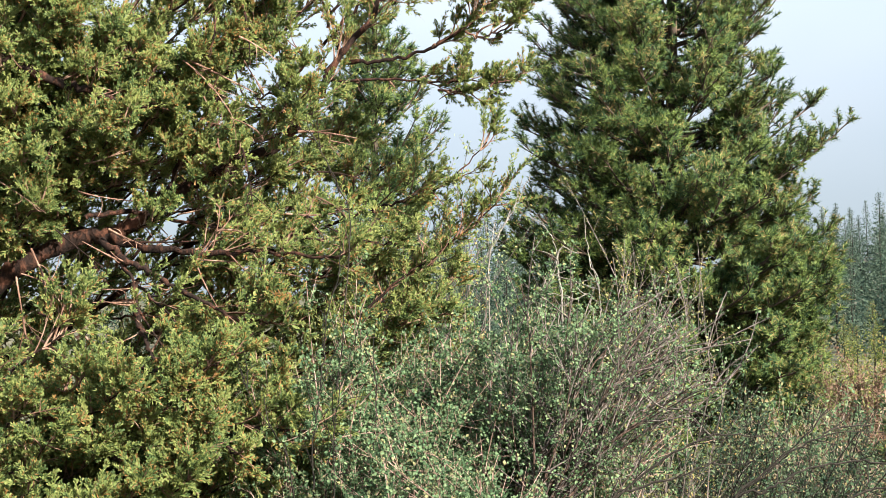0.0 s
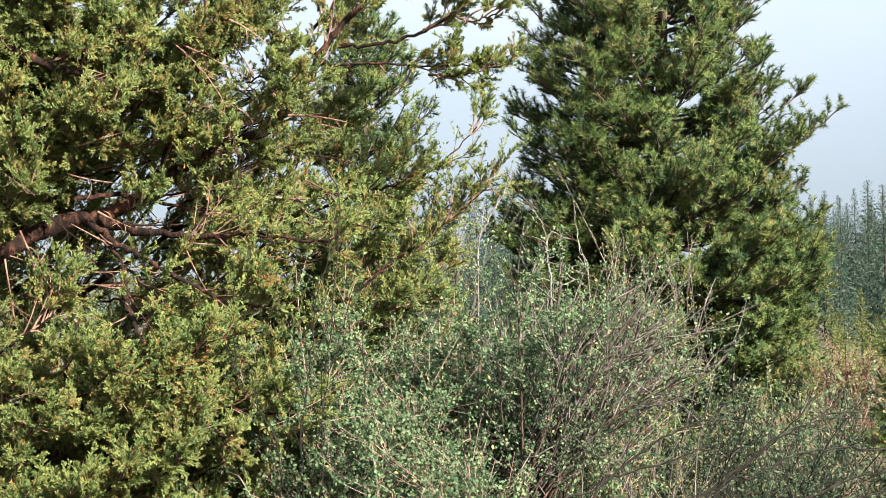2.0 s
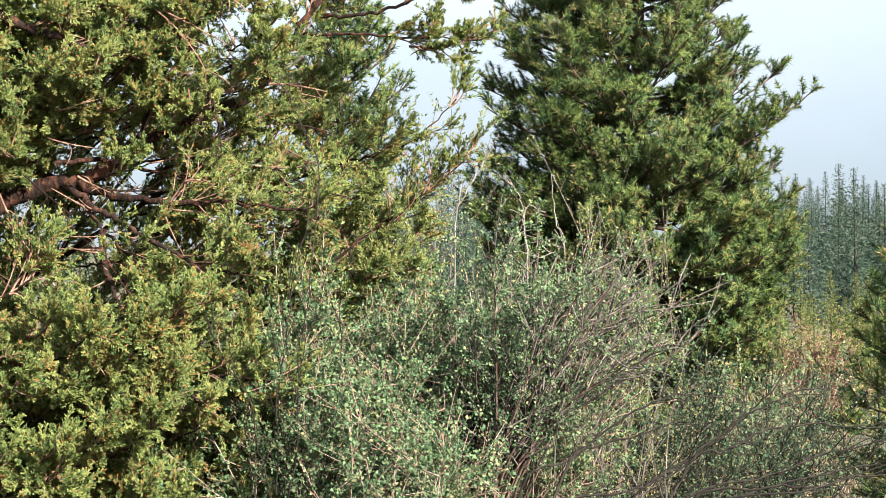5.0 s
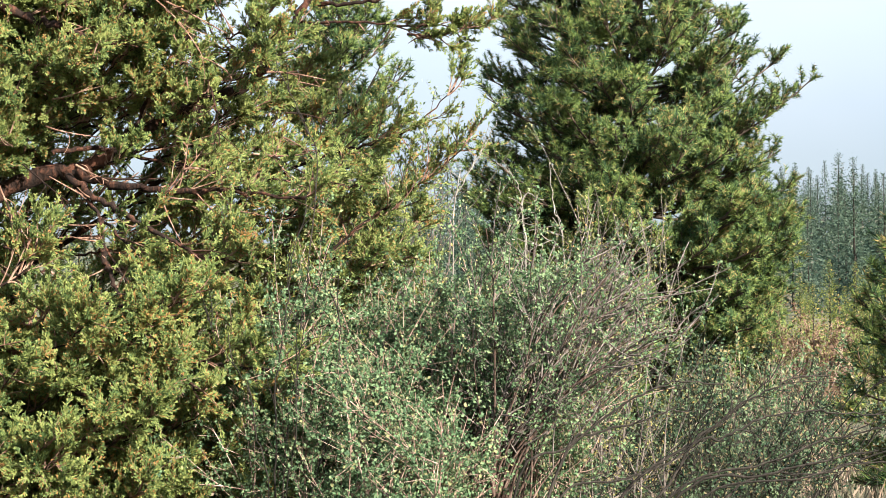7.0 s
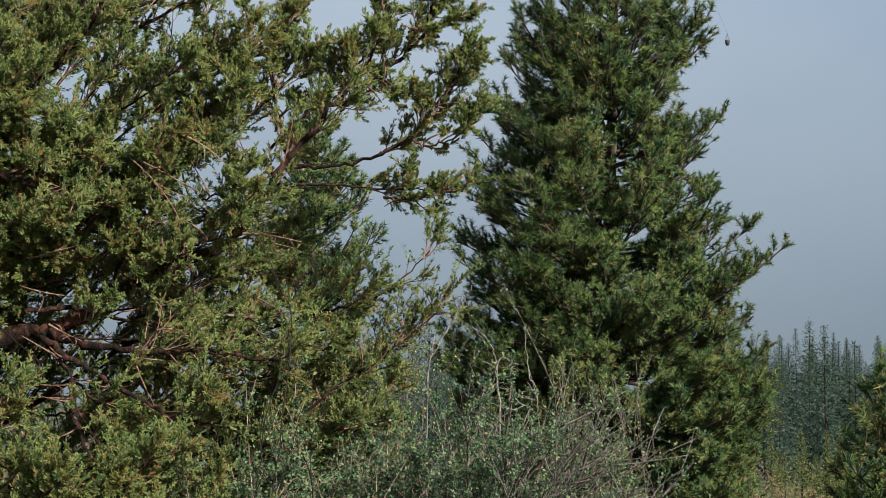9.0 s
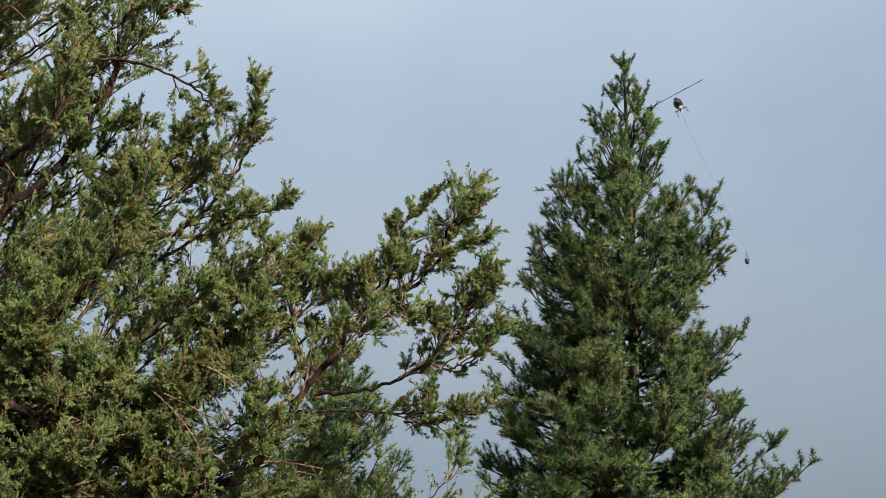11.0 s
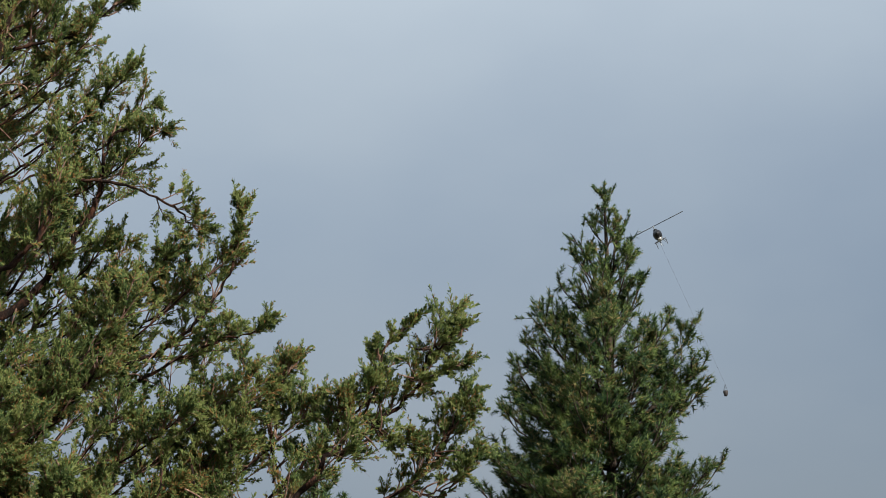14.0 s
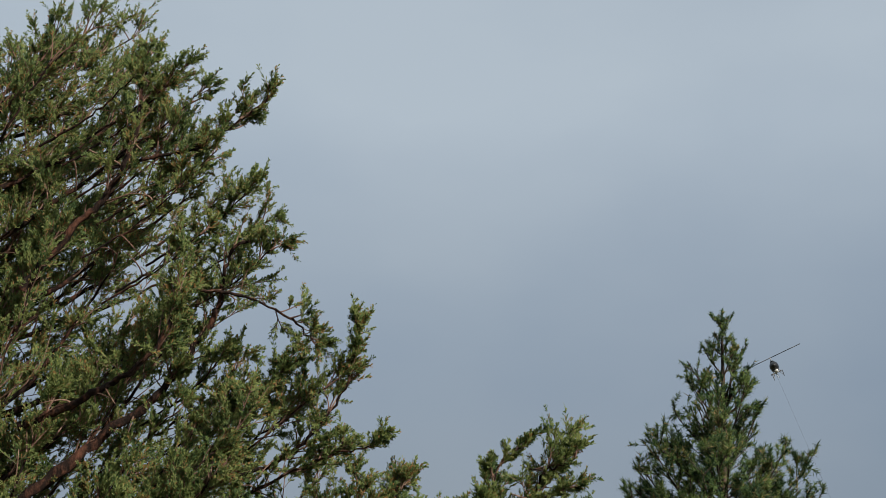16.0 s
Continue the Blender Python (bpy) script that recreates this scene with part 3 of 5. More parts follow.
spine = juniper_trunk()
bough(juniper, [(-2.86, 11.30, 2.48), (-2.55, 11.27, 2.71), (-2.30, 11.23, 2.94), (-1.96, 11.20, 3.11), (-1.74, 11.17, 3.14), (-1.55, 11.13, 3.22), (-1.37, 11.10, 3.36), (-1.06, 11.07, 3.49), (-0.81, 11.03, 3.60), (-0.66, 11.00, 3.78), (-0.54, 10.97, 4.00), (-0.38, 10.93, 4.17), (-0.20, 10.90, 4.39)], 0.054, 0.013, 0.42, 34, 0.42)
bough(juniper, [(-0.23, 11.20, 4.39), (-0.11, 11.16, 4.49), (0.04, 11.12, 4.62), (0.20, 11.08, 4.76), (0.27, 11.04, 4.93), (0.41, 11.00, 5.14)], 0.016, 0.005, 0.00, 36, 0.30)
bough(juniper, [(-0.51, 11.25, 4.08), (-0.26, 11.19, 4.07), (-0.04, 11.13, 4.11), (0.14, 11.07, 4.20), (0.29, 11.02, 4.31), (0.37, 10.96, 4.46), (0.47, 10.90, 4.67)], 0.014, 0.004, 0.32, 27, 0.27)
bough(juniper, [(-0.60, 11.30, 3.98), (-0.23, 11.23, 3.97), (0.08, 11.17, 3.94), (0.42, 11.10, 3.92)], 0.01, 0.003, 0.42, 15, 0.30)
bough(juniper, [(-0.51, 11.30, 4.11), (-0.55, 11.35, 4.28), (-0.59, 11.40, 4.49), (-0.57, 11.45, 4.74), (-0.56, 11.50, 4.98)], 0.01, 0.003, 0.28, 21, 0.27)
bough(juniper, [(-0.57, 11.30, 4.01), (-0.69, 11.15, 4.10), (-0.83, 11.00, 4.09)], 0.01, 0.004, 0.3, 8, 0.3)
bough(juniper, [(-1.45, 11.00, 3.30), (-1.32, 11.06, 3.63), (-1.17, 11.11, 3.87), (-1.10, 11.17, 4.04), (-0.98, 11.23, 4.19), (-0.86, 11.29, 4.44), (-0.78, 11.34, 4.71), (-0.77, 11.40, 5.02)], 0.012, 0.005, 0.35, 26, 0.32)
bough(juniper, [(-2.48, 10.90, 4.13), (-2.24, 10.88, 4.03), (-2.02, 10.85, 3.92), (-1.84, 10.82, 3.86), (-1.66, 10.80, 3.78)], 0.035, 0.014, 0.5, 8, 0.35)
bough(juniper, [(-2.64, 11.30, 4.22), (-2.38, 11.25, 4.30), (-2.15, 11.20, 4.36), (-1.93, 11.15, 4.46), (-1.74, 11.10, 4.60)], 0.022, 0.008, 0.3, 22, 0.4)
bough(juniper, [(-2.54, 11.20, 3.44), (-2.38, 11.28, 3.38), (-2.27, 11.35, 3.34), (-2.10, 11.43, 3.30), (-1.94, 11.50, 3.20)], 0.03, 0.016, 0.5, 4, 0.3)
bough(juniper, [(-1.76, 11.10, 3.10), (-1.57, 11.00, 3.05), (-1.22, 10.90, 2.99), (-0.95, 10.80, 2.98), (-0.50, 10.70, 2.93)], 0.028, 0.007, 0.4, 18, 0.4)
bough(juniper, [(-1.76, 10.90, 3.07), (-1.62, 10.78, 2.95), (-1.46, 10.66, 2.86), (-1.27, 10.54, 2.75), (-1.01, 10.42, 2.60), (-0.82, 10.30, 2.57)], 0.022, 0.006, 0.4, 16, 0.4)
bough(juniper, [(-1.73, 10.90, 3.02), (-1.54, 10.65, 2.81), (-1.31, 10.40, 2.59)], 0.012, 0.005, 0.4, 8, 0.35)
bough(juniper, [(-1.88, 11.10, 3.22), (-1.67, 11.12, 3.25), (-1.50, 11.14, 3.22), (-1.13, 11.16, 3.15), (-0.83, 11.18, 3.08), (-0.53, 11.20, 3.10)], 0.018, 0.006, 0.35, 20, 0.45)
bough(juniper, [(-1.53, 10.50, 2.80), (-1.51, 10.47, 2.65), (-1.48, 10.43, 2.54), (-1.41, 10.40, 2.40)], 0.018, 0.01, 0.5, 5, 0.3)
bough(juniper, [(-1.65, 10.60, 2.26), (-1.35, 10.53, 2.18), (-1.20, 10.45, 2.11), (-0.97, 10.38, 2.06), (-0.60, 10.30, 2.02)], 0.022, 0.006, 0.35, 16, 0.4)
bough(juniper, [(-1.20, 10.40, 2.12), (-1.10, 10.30, 2.02), (-0.99, 10.20, 1.92)], 0.014, 0.006, 0.6, 4, 0.3)
bough(juniper, [(-2.14, 10.50, 2.27), (-1.87, 10.43, 2.09), (-1.72, 10.35, 1.97), (-1.49, 10.28, 1.87), (-1.23, 10.20, 1.80)], 0.026, 0.01, 0.4, 14, 0.4)
bough(juniper, [(-1.55, 10.30, 2.34), (-1.32, 10.27, 2.34), (-1.12, 10.23, 2.35), (-1.01, 10.20, 2.40)], 0.01, 0.004, 0.6, 8, 0.3)
bough(juniper, [(-2.16, 10.30, 2.26), (-2.10, 10.28, 2.34), (-1.98, 10.25, 2.43), (-1.84, 10.22, 2.52), (-1.79, 10.20, 2.66)], 0.012, 0.004, 0.4, 12, 0.35)
bough(juniper, [(-1.15, 11.90, 3.04), (-0.82, 11.84, 3.16), (-0.49, 11.78, 3.29), (-0.26, 11.72, 3.35), (0.03, 11.66, 3.44), (0.29, 11.60, 3.68)], 0.014, 0.004, 0.3, 26, 0.4)
bough(juniper, [(-0.75, 11.80, 2.73), (-0.56, 11.75, 2.63), (-0.24, 11.70, 2.90), (0.09, 11.65, 3.12), (0.34, 11.60, 3.33)], 0.012, 0.004, 0.2, 28, 0.42)
bough(juniper, [(-2.98, 11.60, 4.62), (-2.49, 11.55, 5.04), (-2.24, 11.50, 5.25), (-1.99, 11.45, 5.44), (-1.83, 11.40, 5.67), (-1.68, 11.35, 5.90), (-1.62, 11.30, 6.13), (-1.56, 11.25, 6.36), (-1.29, 11.20, 6.37)], 0.034, 0.006, 0.4, 28, 0.34)
bough(juniper, [(-2.77, 11.50, 5.27), (-2.50, 11.42, 5.37), (-2.27, 11.34, 5.47), (-2.07, 11.26, 5.58), (-1.92, 11.18, 5.75), (-1.84, 11.10, 5.98)], 0.03, 0.008, 0.45, 20, 0.4)
bough(juniper, [(-2.63, 11.30, 4.26), (-2.37, 11.24, 4.33), (-2.12, 11.18, 4.40), (-1.90, 11.12, 4.51), (-1.66, 11.06, 4.72), (-1.51, 11.00, 4.90)], 0.03, 0.008, 0.4, 26, 0.4)
bough(juniper, [(-2.85, 11.50, 6.12), (-2.60, 11.46, 6.49), (-2.41, 11.42, 6.70), (-2.29, 11.38, 6.96), (-2.24, 11.34, 7.28), (-2.22, 11.30, 7.61)], 0.03, 0.01, 0.3, 26, 0.42)
bough(juniper, [(-2.42, 11.40, 6.89), (-2.12, 11.35, 6.97), (-1.87, 11.30, 7.00), (-1.61, 11.25, 7.17), (-1.44, 11.20, 7.30)], 0.014, 0.005, 0.17, 24, 0.30)
bough(juniper, [(-1.58, 11.30, 4.93), (-1.32, 11.24, 4.98), (-1.10, 11.18, 5.10), (-0.94, 11.12, 5.28), (-0.82, 11.06, 5.50), (-0.78, 11.00, 5.77)], 0.016, 0.004, 0.21, 30, 0.24)
bough(juniper, [(-1.46, 11.20, 4.77), (-1.15, 11.13, 4.92), (-0.90, 11.07, 5.03), (-0.67, 11.00, 5.07)], 0.012, 0.004, 0.21, 18, 0.22)
bough(juniper, [(-1.14, 11.30, 4.41), (-0.92, 11.23, 4.59), (-0.64, 11.17, 4.71), (-0.48, 11.10, 4.89)], 0.014, 0.004, 0.14, 21, 0.24)
bough(juniper, [(-1.88, 11.30, 6.09), (-1.53, 11.20, 6.02), (-1.19, 11.10, 5.85), (-1.05, 11.00, 5.68)], 0.012, 0.004, 0.2, 18, 0.3)
bough(juniper, [(-1.27, 11.20, 3.59), (-1.18, 11.17, 3.83), (-1.11, 11.13, 4.02), (-0.98, 11.10, 4.15), (-0.85, 11.07, 4.32), (-0.76, 11.03, 4.53), (-0.73, 11.00, 4.71)], 0.017, 0.005, 0.25, 26, 0.32)
bough(juniper, [(-1.17, 11.30, 3.96), (-1.05, 11.27, 4.27), (-0.99, 11.23, 4.55), (-0.94, 11.20, 4.77)], 0.01, 0.004, 0.2, 18, 0.28)
bough(juniper, [(-1.63, 11.50, 4.03), (-1.38, 11.47, 4.12), (-1.19, 11.43, 4.28), (-1.23, 11.40, 4.56)], 0.012, 0.004, 0.3, 14, 0.32)
bough(juniper, [(-1.12, 11.40, 4.07), (-0.87, 11.38, 4.26), (-0.62, 11.35, 4.49), (-0.49, 11.32, 4.61), (-0.40, 11.30, 4.67)], 0.01, 0.004, 0.14, 26, 0.32)
bough(juniper, [(-1.33, 11.50, 4.36), (-1.36, 11.45, 4.64), (-1.43, 11.40, 4.89)], 0.01, 0.004, 0.1, 14, 0.32)
bough(juniper, [(-0.67, 11.40, 3.82), (-0.89, 11.37, 3.84), (-1.07, 11.33, 3.77), (-1.29, 11.30, 3.86)], 0.012, 0.004, 0.1, 16, 0.34)
bough(juniper, [(-0.60, 11.15, 4.15), (-0.42, 11.11, 4.33), (-0.26, 11.07, 4.54), (-0.11, 11.04, 4.63), (-0.05, 11.00, 4.72)], 0.01, 0.004, 0.10, 27, 0.24)
bough(juniper, [(-0.08, 11.05, 4.60), (-0.00, 11.03, 4.82), (0.03, 11.02, 4.98), (0.14, 11.00, 5.07)], 0.008, 0.003, 0.07, 16, 0.20)
bough(juniper, [(-0.20, 11.10, 4.45), (-0.23, 11.05, 4.60), (-0.19, 11.00, 4.68)], 0.007, 0.003, 0.07, 12, 0.20)
bough(juniper, [(-0.05, 11.00, 4.56), (0.05, 10.95, 4.45), (0.14, 10.90, 4.39)], 0.006, 0.003, 0.14, 10, 0.17)
bough(juniper, [(0.26, 10.95, 4.29), (0.37, 10.93, 4.47), (0.47, 10.90, 4.56)], 0.007, 0.003, 0.07, 14, 0.20)
bough(juniper, [(0.17, 10.95, 4.17), (0.26, 10.93, 4.13), (0.41, 10.92, 4.19), (0.50, 10.90, 4.31)], 0.007, 0.003, 0.07, 14, 0.20)
bough(juniper, [(0.14, 11.00, 4.78), (0.29, 10.97, 4.81), (0.42, 10.95, 4.86)], 0.006, 0.003, 0.07, 10, 0.17)
bough(juniper, [(0.20, 11.00, 4.97), (0.33, 10.97, 4.97), (0.45, 10.95, 5.03)], 0.006, 0.003, 0.07, 10, 0.17)
bough(juniper, [(-0.58, 11.30, 4.28), (-0.60, 11.28, 4.57), (-0.59, 11.27, 4.79), (-0.56, 11.25, 4.88)], 0.008, 0.003, 0.28, 12, 0.18)
bough(juniper, [(0.02, 11.10, 3.88), (0.20, 11.05, 3.86), (0.35, 11.00, 3.90)], 0.007, 0.003, 0.14, 12, 0.18)

# the rest of the crown: boughs all round the trunk, longest low down
EDGE_Z = [0.8, 1.7, 2.6, 3.05, 3.35, 3.65, 4.0, 4.35, 4.7, 5.2, 5.55, 5.9, 6.6, 7.4, 8.0, 9.0, 9.6]
EDGE_X = [-0.8, -0.8, -0.6, -0.4, 0.1, -0.2, -0.75, -0.85, -1.2, -1.25, -1.15, -1.25, -1.35, -1.5, -1.9, -2.4, -2.8]
for level in np.linspace(1.0, 8.4, 27):
    for column in (0.40, 0.58, 0.76, 0.95):
        if 3.7 < level < 5.4 and jr.random() < 0.3 or 2.9 < level < 4.8 and column < 0.6 and jr.random() < 0.6:
            continue
        z = level + jr.uniform(-0.14, 0.14)
        edge = np.interp(z, EDGE_Z, EDGE_X) - (0.2 if z < 5 else 0.36)
        x = -3.4 + (edge + 3.4) * np.clip(column + jr.uniform(-0.11, 0.06), 0, 1)
        end = np.array([x, 11.85 + 0.04 * z + jr.uniform(-0.55, 0.9), z])
        span = end[0] + 3.5
        root = max(0.4, z - span * jr.uniform(0.25, 0.6))
        spot, _ = sample(spine, np.array([np.clip((root - 0.55) / 9.4, 0, 1)]))
        mid = (spot[0] + end) / 2 + np.array([0, 0, -0.10 * span]) + jr.normal(0, 0.08, 3)
        bough(juniper, [spot[0], mid, end], 0.012 + 0.008 * span, 0.005, max(0.15, 1 - 1.15 / span), (24 if z < 4.0 or z > 5.0 else 19), 0.48)
for low in range(42):
    end = np.array([-2.6 + 2.0 * (low % 7) / 6 + jr.uniform(-0.2, 0.2), 9.95 + 0.21 * (low // 7) + jr.uniform(-0.12, 0.12), 0.52 + 0.34 * (low // 7) + jr.uniform(-0.15, 0.15)])
    spot, _ = sample(spine, np.array([np.clip((end[2] - 1.1) / 9.4, 0.01, 1)]))
    mid = (spot[0] + end) / 2 + np.array([0, 0, -0.2]) + jr.normal(0, 0.1, 3)
    bough(juniper, [spot[0], mid, end], 0.024, 0.005, 0.62, 40, 0.45, lift=0.08)
for front in range(18):
    x = -2.6 + 1.7 * (front % 6) / 5 + jr.uniform(-0.2, 0.2)
    end = np.array([x, jr.uniform(10.85, 11.15), 3.42 + 0.45 * (x + 2.6) + 0.55 * (front // 6) + jr.uniform(-0.2, 0.2)])
    spot, _ = sample(spine, np.array([(end[2] - 1.4) / 9.4]))
    bough(juniper, [spot[0], (spot[0] + end) / 2 + (0, 0, -0.2), end], 0.016, 0.004, 0.62, 26, 0.4)
for z in np.concatenate([np.arange(1.55, 2.5, 0.19), np.arange(3.30, 4.4, 0.22)]):
    for column in range(7):
        x = -2.3 + 0.25 * column + jr.uniform(-0.12, 0.12)
        if z > 3 and z < 3.52 + 0.40 * (x + 1.9) or z > 3.8 and jr.random() < (0.8 if x > -1.6 else 0.4):
            continue
        end = np.array([x, jr.uniform(10.3, 10.75) + (0.0 if z < 3 else 0.3), z + jr.uniform(-0.1, 0.1)])
        start = end + np.array([-jr.uniform(0.35, 0.6), jr.uniform(0.5, 0.9), -jr.uniform(0.0, 0.25)])
        bough(juniper, [start, (start + end) / 2 + (0, 0, -0.06), end], 0.009, 0.003, 0.25, 14, 0.32)
for z in np.arange(2.45, 3.85, 0.21):
    for column in range(6):
        x = -1.25 + 0.25 * column + jr.uniform(-0.11, 0.11)
        if x > -0.45 and z > 3.25:
            continue
        end = np.array([x, jr.uniform(11.4, 11.9), z + jr.uniform(-0.1, 0.1)])
        start = end + np.array([-jr.uniform(0.4, 0.7), jr.uniform(0.1, 0.4), -jr.uniform(0.05, 0.3)])
        bough(juniper, [start, (start + end) / 2 + (0, 0, -0.05), end], 0.009, 0.003, 0.2, 13, 0.34)
for corner in range(14):
    end = np.array([-2.35 + 0.16 * (corner % 4) + jr.uniform(-0.08, 0.08), jr.uniform(10.95, 11.2), 3.32 + 0.27 * (corner // 4) + 0.05 * (corner % 4) + jr.uniform(-0.08, 0.08)])
    bough(juniper, [end + (-0.5, 0.5, -0.15), end + (-0.2, 0.25, -0.1), end], 0.009, 0.003, 0.25, 13, 0.32)
for end in ((-1.18, 10.78, 3.45), (-1.02, 10.74, 3.50), (-0.74, 10.72, 3.66), (-0.66, 10.70, 3.80), (-0.70, 10.74, 3.92), (-1.42, 10.80, 3.22)):
    end = np.array(end)
    bough(juniper, [end + (-0.25, 0.3, -0.08), end + (-0.1, 0.15, -0.06), end], 0.006, 0.003, 0.2, 9, 0.17)
for fill in range(13):
    end = np.array([jr.uniform(-2.7, -0.9), jr.uniform(11.3, 12.0), 3.5 + 3.0 * (fill / 12) + jr.uniform(-0.2, 0.2)])
    end[0] -= 0.25 * max(0.0, end[2] - 5.0)
    spot, _ = sample(spine, np.array([(end[2] - 2.0) / 9.4]))
    bough(juniper, [spot[0], (spot[0] + end) / 2 + (0, 0, -0.25), end], 0.02, 0.005, 0.45, 30, 0.45)
for level in np.linspace(1.2, 8.8, 10):
    spot, _ = sample(spine, np.array([(level - 0.55) / 9.4]))
    turn = jr.uniform(1.6, 4.7)
    reach = 2.6 * (1.05 - level / 10)
    end = spot[0] + np.array([math.cos(turn) * reach, math.sin(turn) * reach, 0.6])
    bough(juniper, [spot[0], (spot[0] + end) / 2 + (0, 0, -0.15), end], 0.03, 0.006, 0.3, 14, 0.5)
for corner in range(16):
    end = np.array([-2.42 + 0.15 * (corner % 4) + jr.uniform(-0.08, 0.08), jr.uniform(10.75, 11.05), 3.10 + 0.30 * (corner // 4) + 0.06 * (corner % 4) + jr.uniform(-0.08, 0.08)])
    bough(juniper, [end + (-0.5, 0.5, -0.15), end + (-0.2, 0.25, -0.1), end], 0.009, 0.003, 0.25, 13, 0.30)
for fill in range(16):
    end = np.array([-1.62 + 0.17 * (fill % 4) + jr.uniform(-0.07, 0.07), jr.uniform(10.80, 11.05), 3.50 + 0.17 * (fill // 4) + 0.05 * (fill % 4) + jr.uniform(-0.07, 0.07)])
    bough(juniper, [end + (-0.5, 0.4, -0.15), end + (-0.2, 0.2, -0.1), end], 0.008, 0.003, 0.25, 13, 0.30)
for fill in range(10):
    end = np.array([-1.80 + 0.16 * (fill % 5) + jr.uniform(-0.07, 0.07), jr.uniform(11.25, 11.5), 5.38 + 0.26 * (fill // 5) + jr.uniform(-0.08, 0.08)])
    bough(juniper, [end + (-0.5, 0.4, -0.3), end + (-0.2, 0.2, -0.15), end], 0.008, 0.003, 0.3, 9, 0.26)
for front in range(24):
    end = np.array([-2.15 + 0.21 * (front % 6) + jr.uniform(-0.1, 0.1), jr.uniform(9.95, 10.2), 1.50 + 0.25 * (front // 6) + jr.uniform(-0.1, 0.1)])
    bough(juniper, [end + (-0.4, 0.6, -0.2), end + (-0.15, 0.25, -0.1), end], 0.008, 0.003, 0.25, 13, 0.30)


def dead_branches(tree, count, rng):
    """Bare weathered branches that stand out of the juniper's foliage, each forked two or three times."""
    for i in range(count):
        z = 1.55 + 2.75 * ((i * 0.618) % 1.0)
        x = rng.uniform(-2.35, min(-0.45, float(np.interp(z, EDGE_Z, EDGE_X)) - 0.15))
        y = (10.50 if z < 2.7 else 10.78) + rng.uniform(-0.12, 0.22)
        turn = rng.choice([rng.uniform(-0.75, 0.25), rng.uniform(-0.55, 0.1), rng.uniform(-1.7, -1.0)])
        way = np.array([math.cos(turn), rng.uniform(-0.3, 0.1), math.sin(turn)])
        long = rng.uniform(0.18, 0.46)
        start = np.array([x, y, z]) - way * long * 0.5 + (0, 0.08, 0)
        path = sprigs(start[None], unit(way[None]), np.array([long]), 9, rng, 0.25, -0.05)
        soup = Soup()
        thick = rng.uniform(0.0042, 0.0085)
        tubes(soup, path, np.linspace(thick, thick * 0.35, 9)[None], 5)
        q = int(rng.integers(3, 7))
        fork, run = sample(path[0], rng.uniform(0.2, 0.9, q))
        side = sprigs(fork, unit(run * 0.9 + rng.normal(0, 0.55, (q, 3))), long * rng.uniform(0.15, 0.5, q), 6, rng, 0.5)
        tubes(soup, side, np.tile(np.linspace(thick * 0.5, thick * 0.2, 6), (q, 1)), 4)
        part("dead_branch", soup, SHADED_JUNIPER_BARK if i % 3 == 0 else TWIG_BARK, tree, "bare weathered pinkish brown branch", True)


dead_branches(juniper, 66, np.random.default_rng(71))
for z in (6.30, 6.50, 6.70, 6.90, 7.10, 7.32, 7.55):
    for column in range(2):
        # the outer one of the two ends at the crown's edge, which draws in towards the top
        x = float(np.interp(z, (6.3, 6.7, 7.2, 7.6), (-1.38, -1.55, -1.75, -1.98))) - 0.30 * column + jr.uniform(-0.08, 0.08)
        end = np.array([x, jr.uniform(11.1, 11.4), z + jr.uniform(-0.08, 0.08)])
        bough(juniper, [end + (-0.6, 0.3, -0.35), end + (-0.25, 0.15, -0.18), end], 0.008, 0.003, 0.3, 8, 0.25)


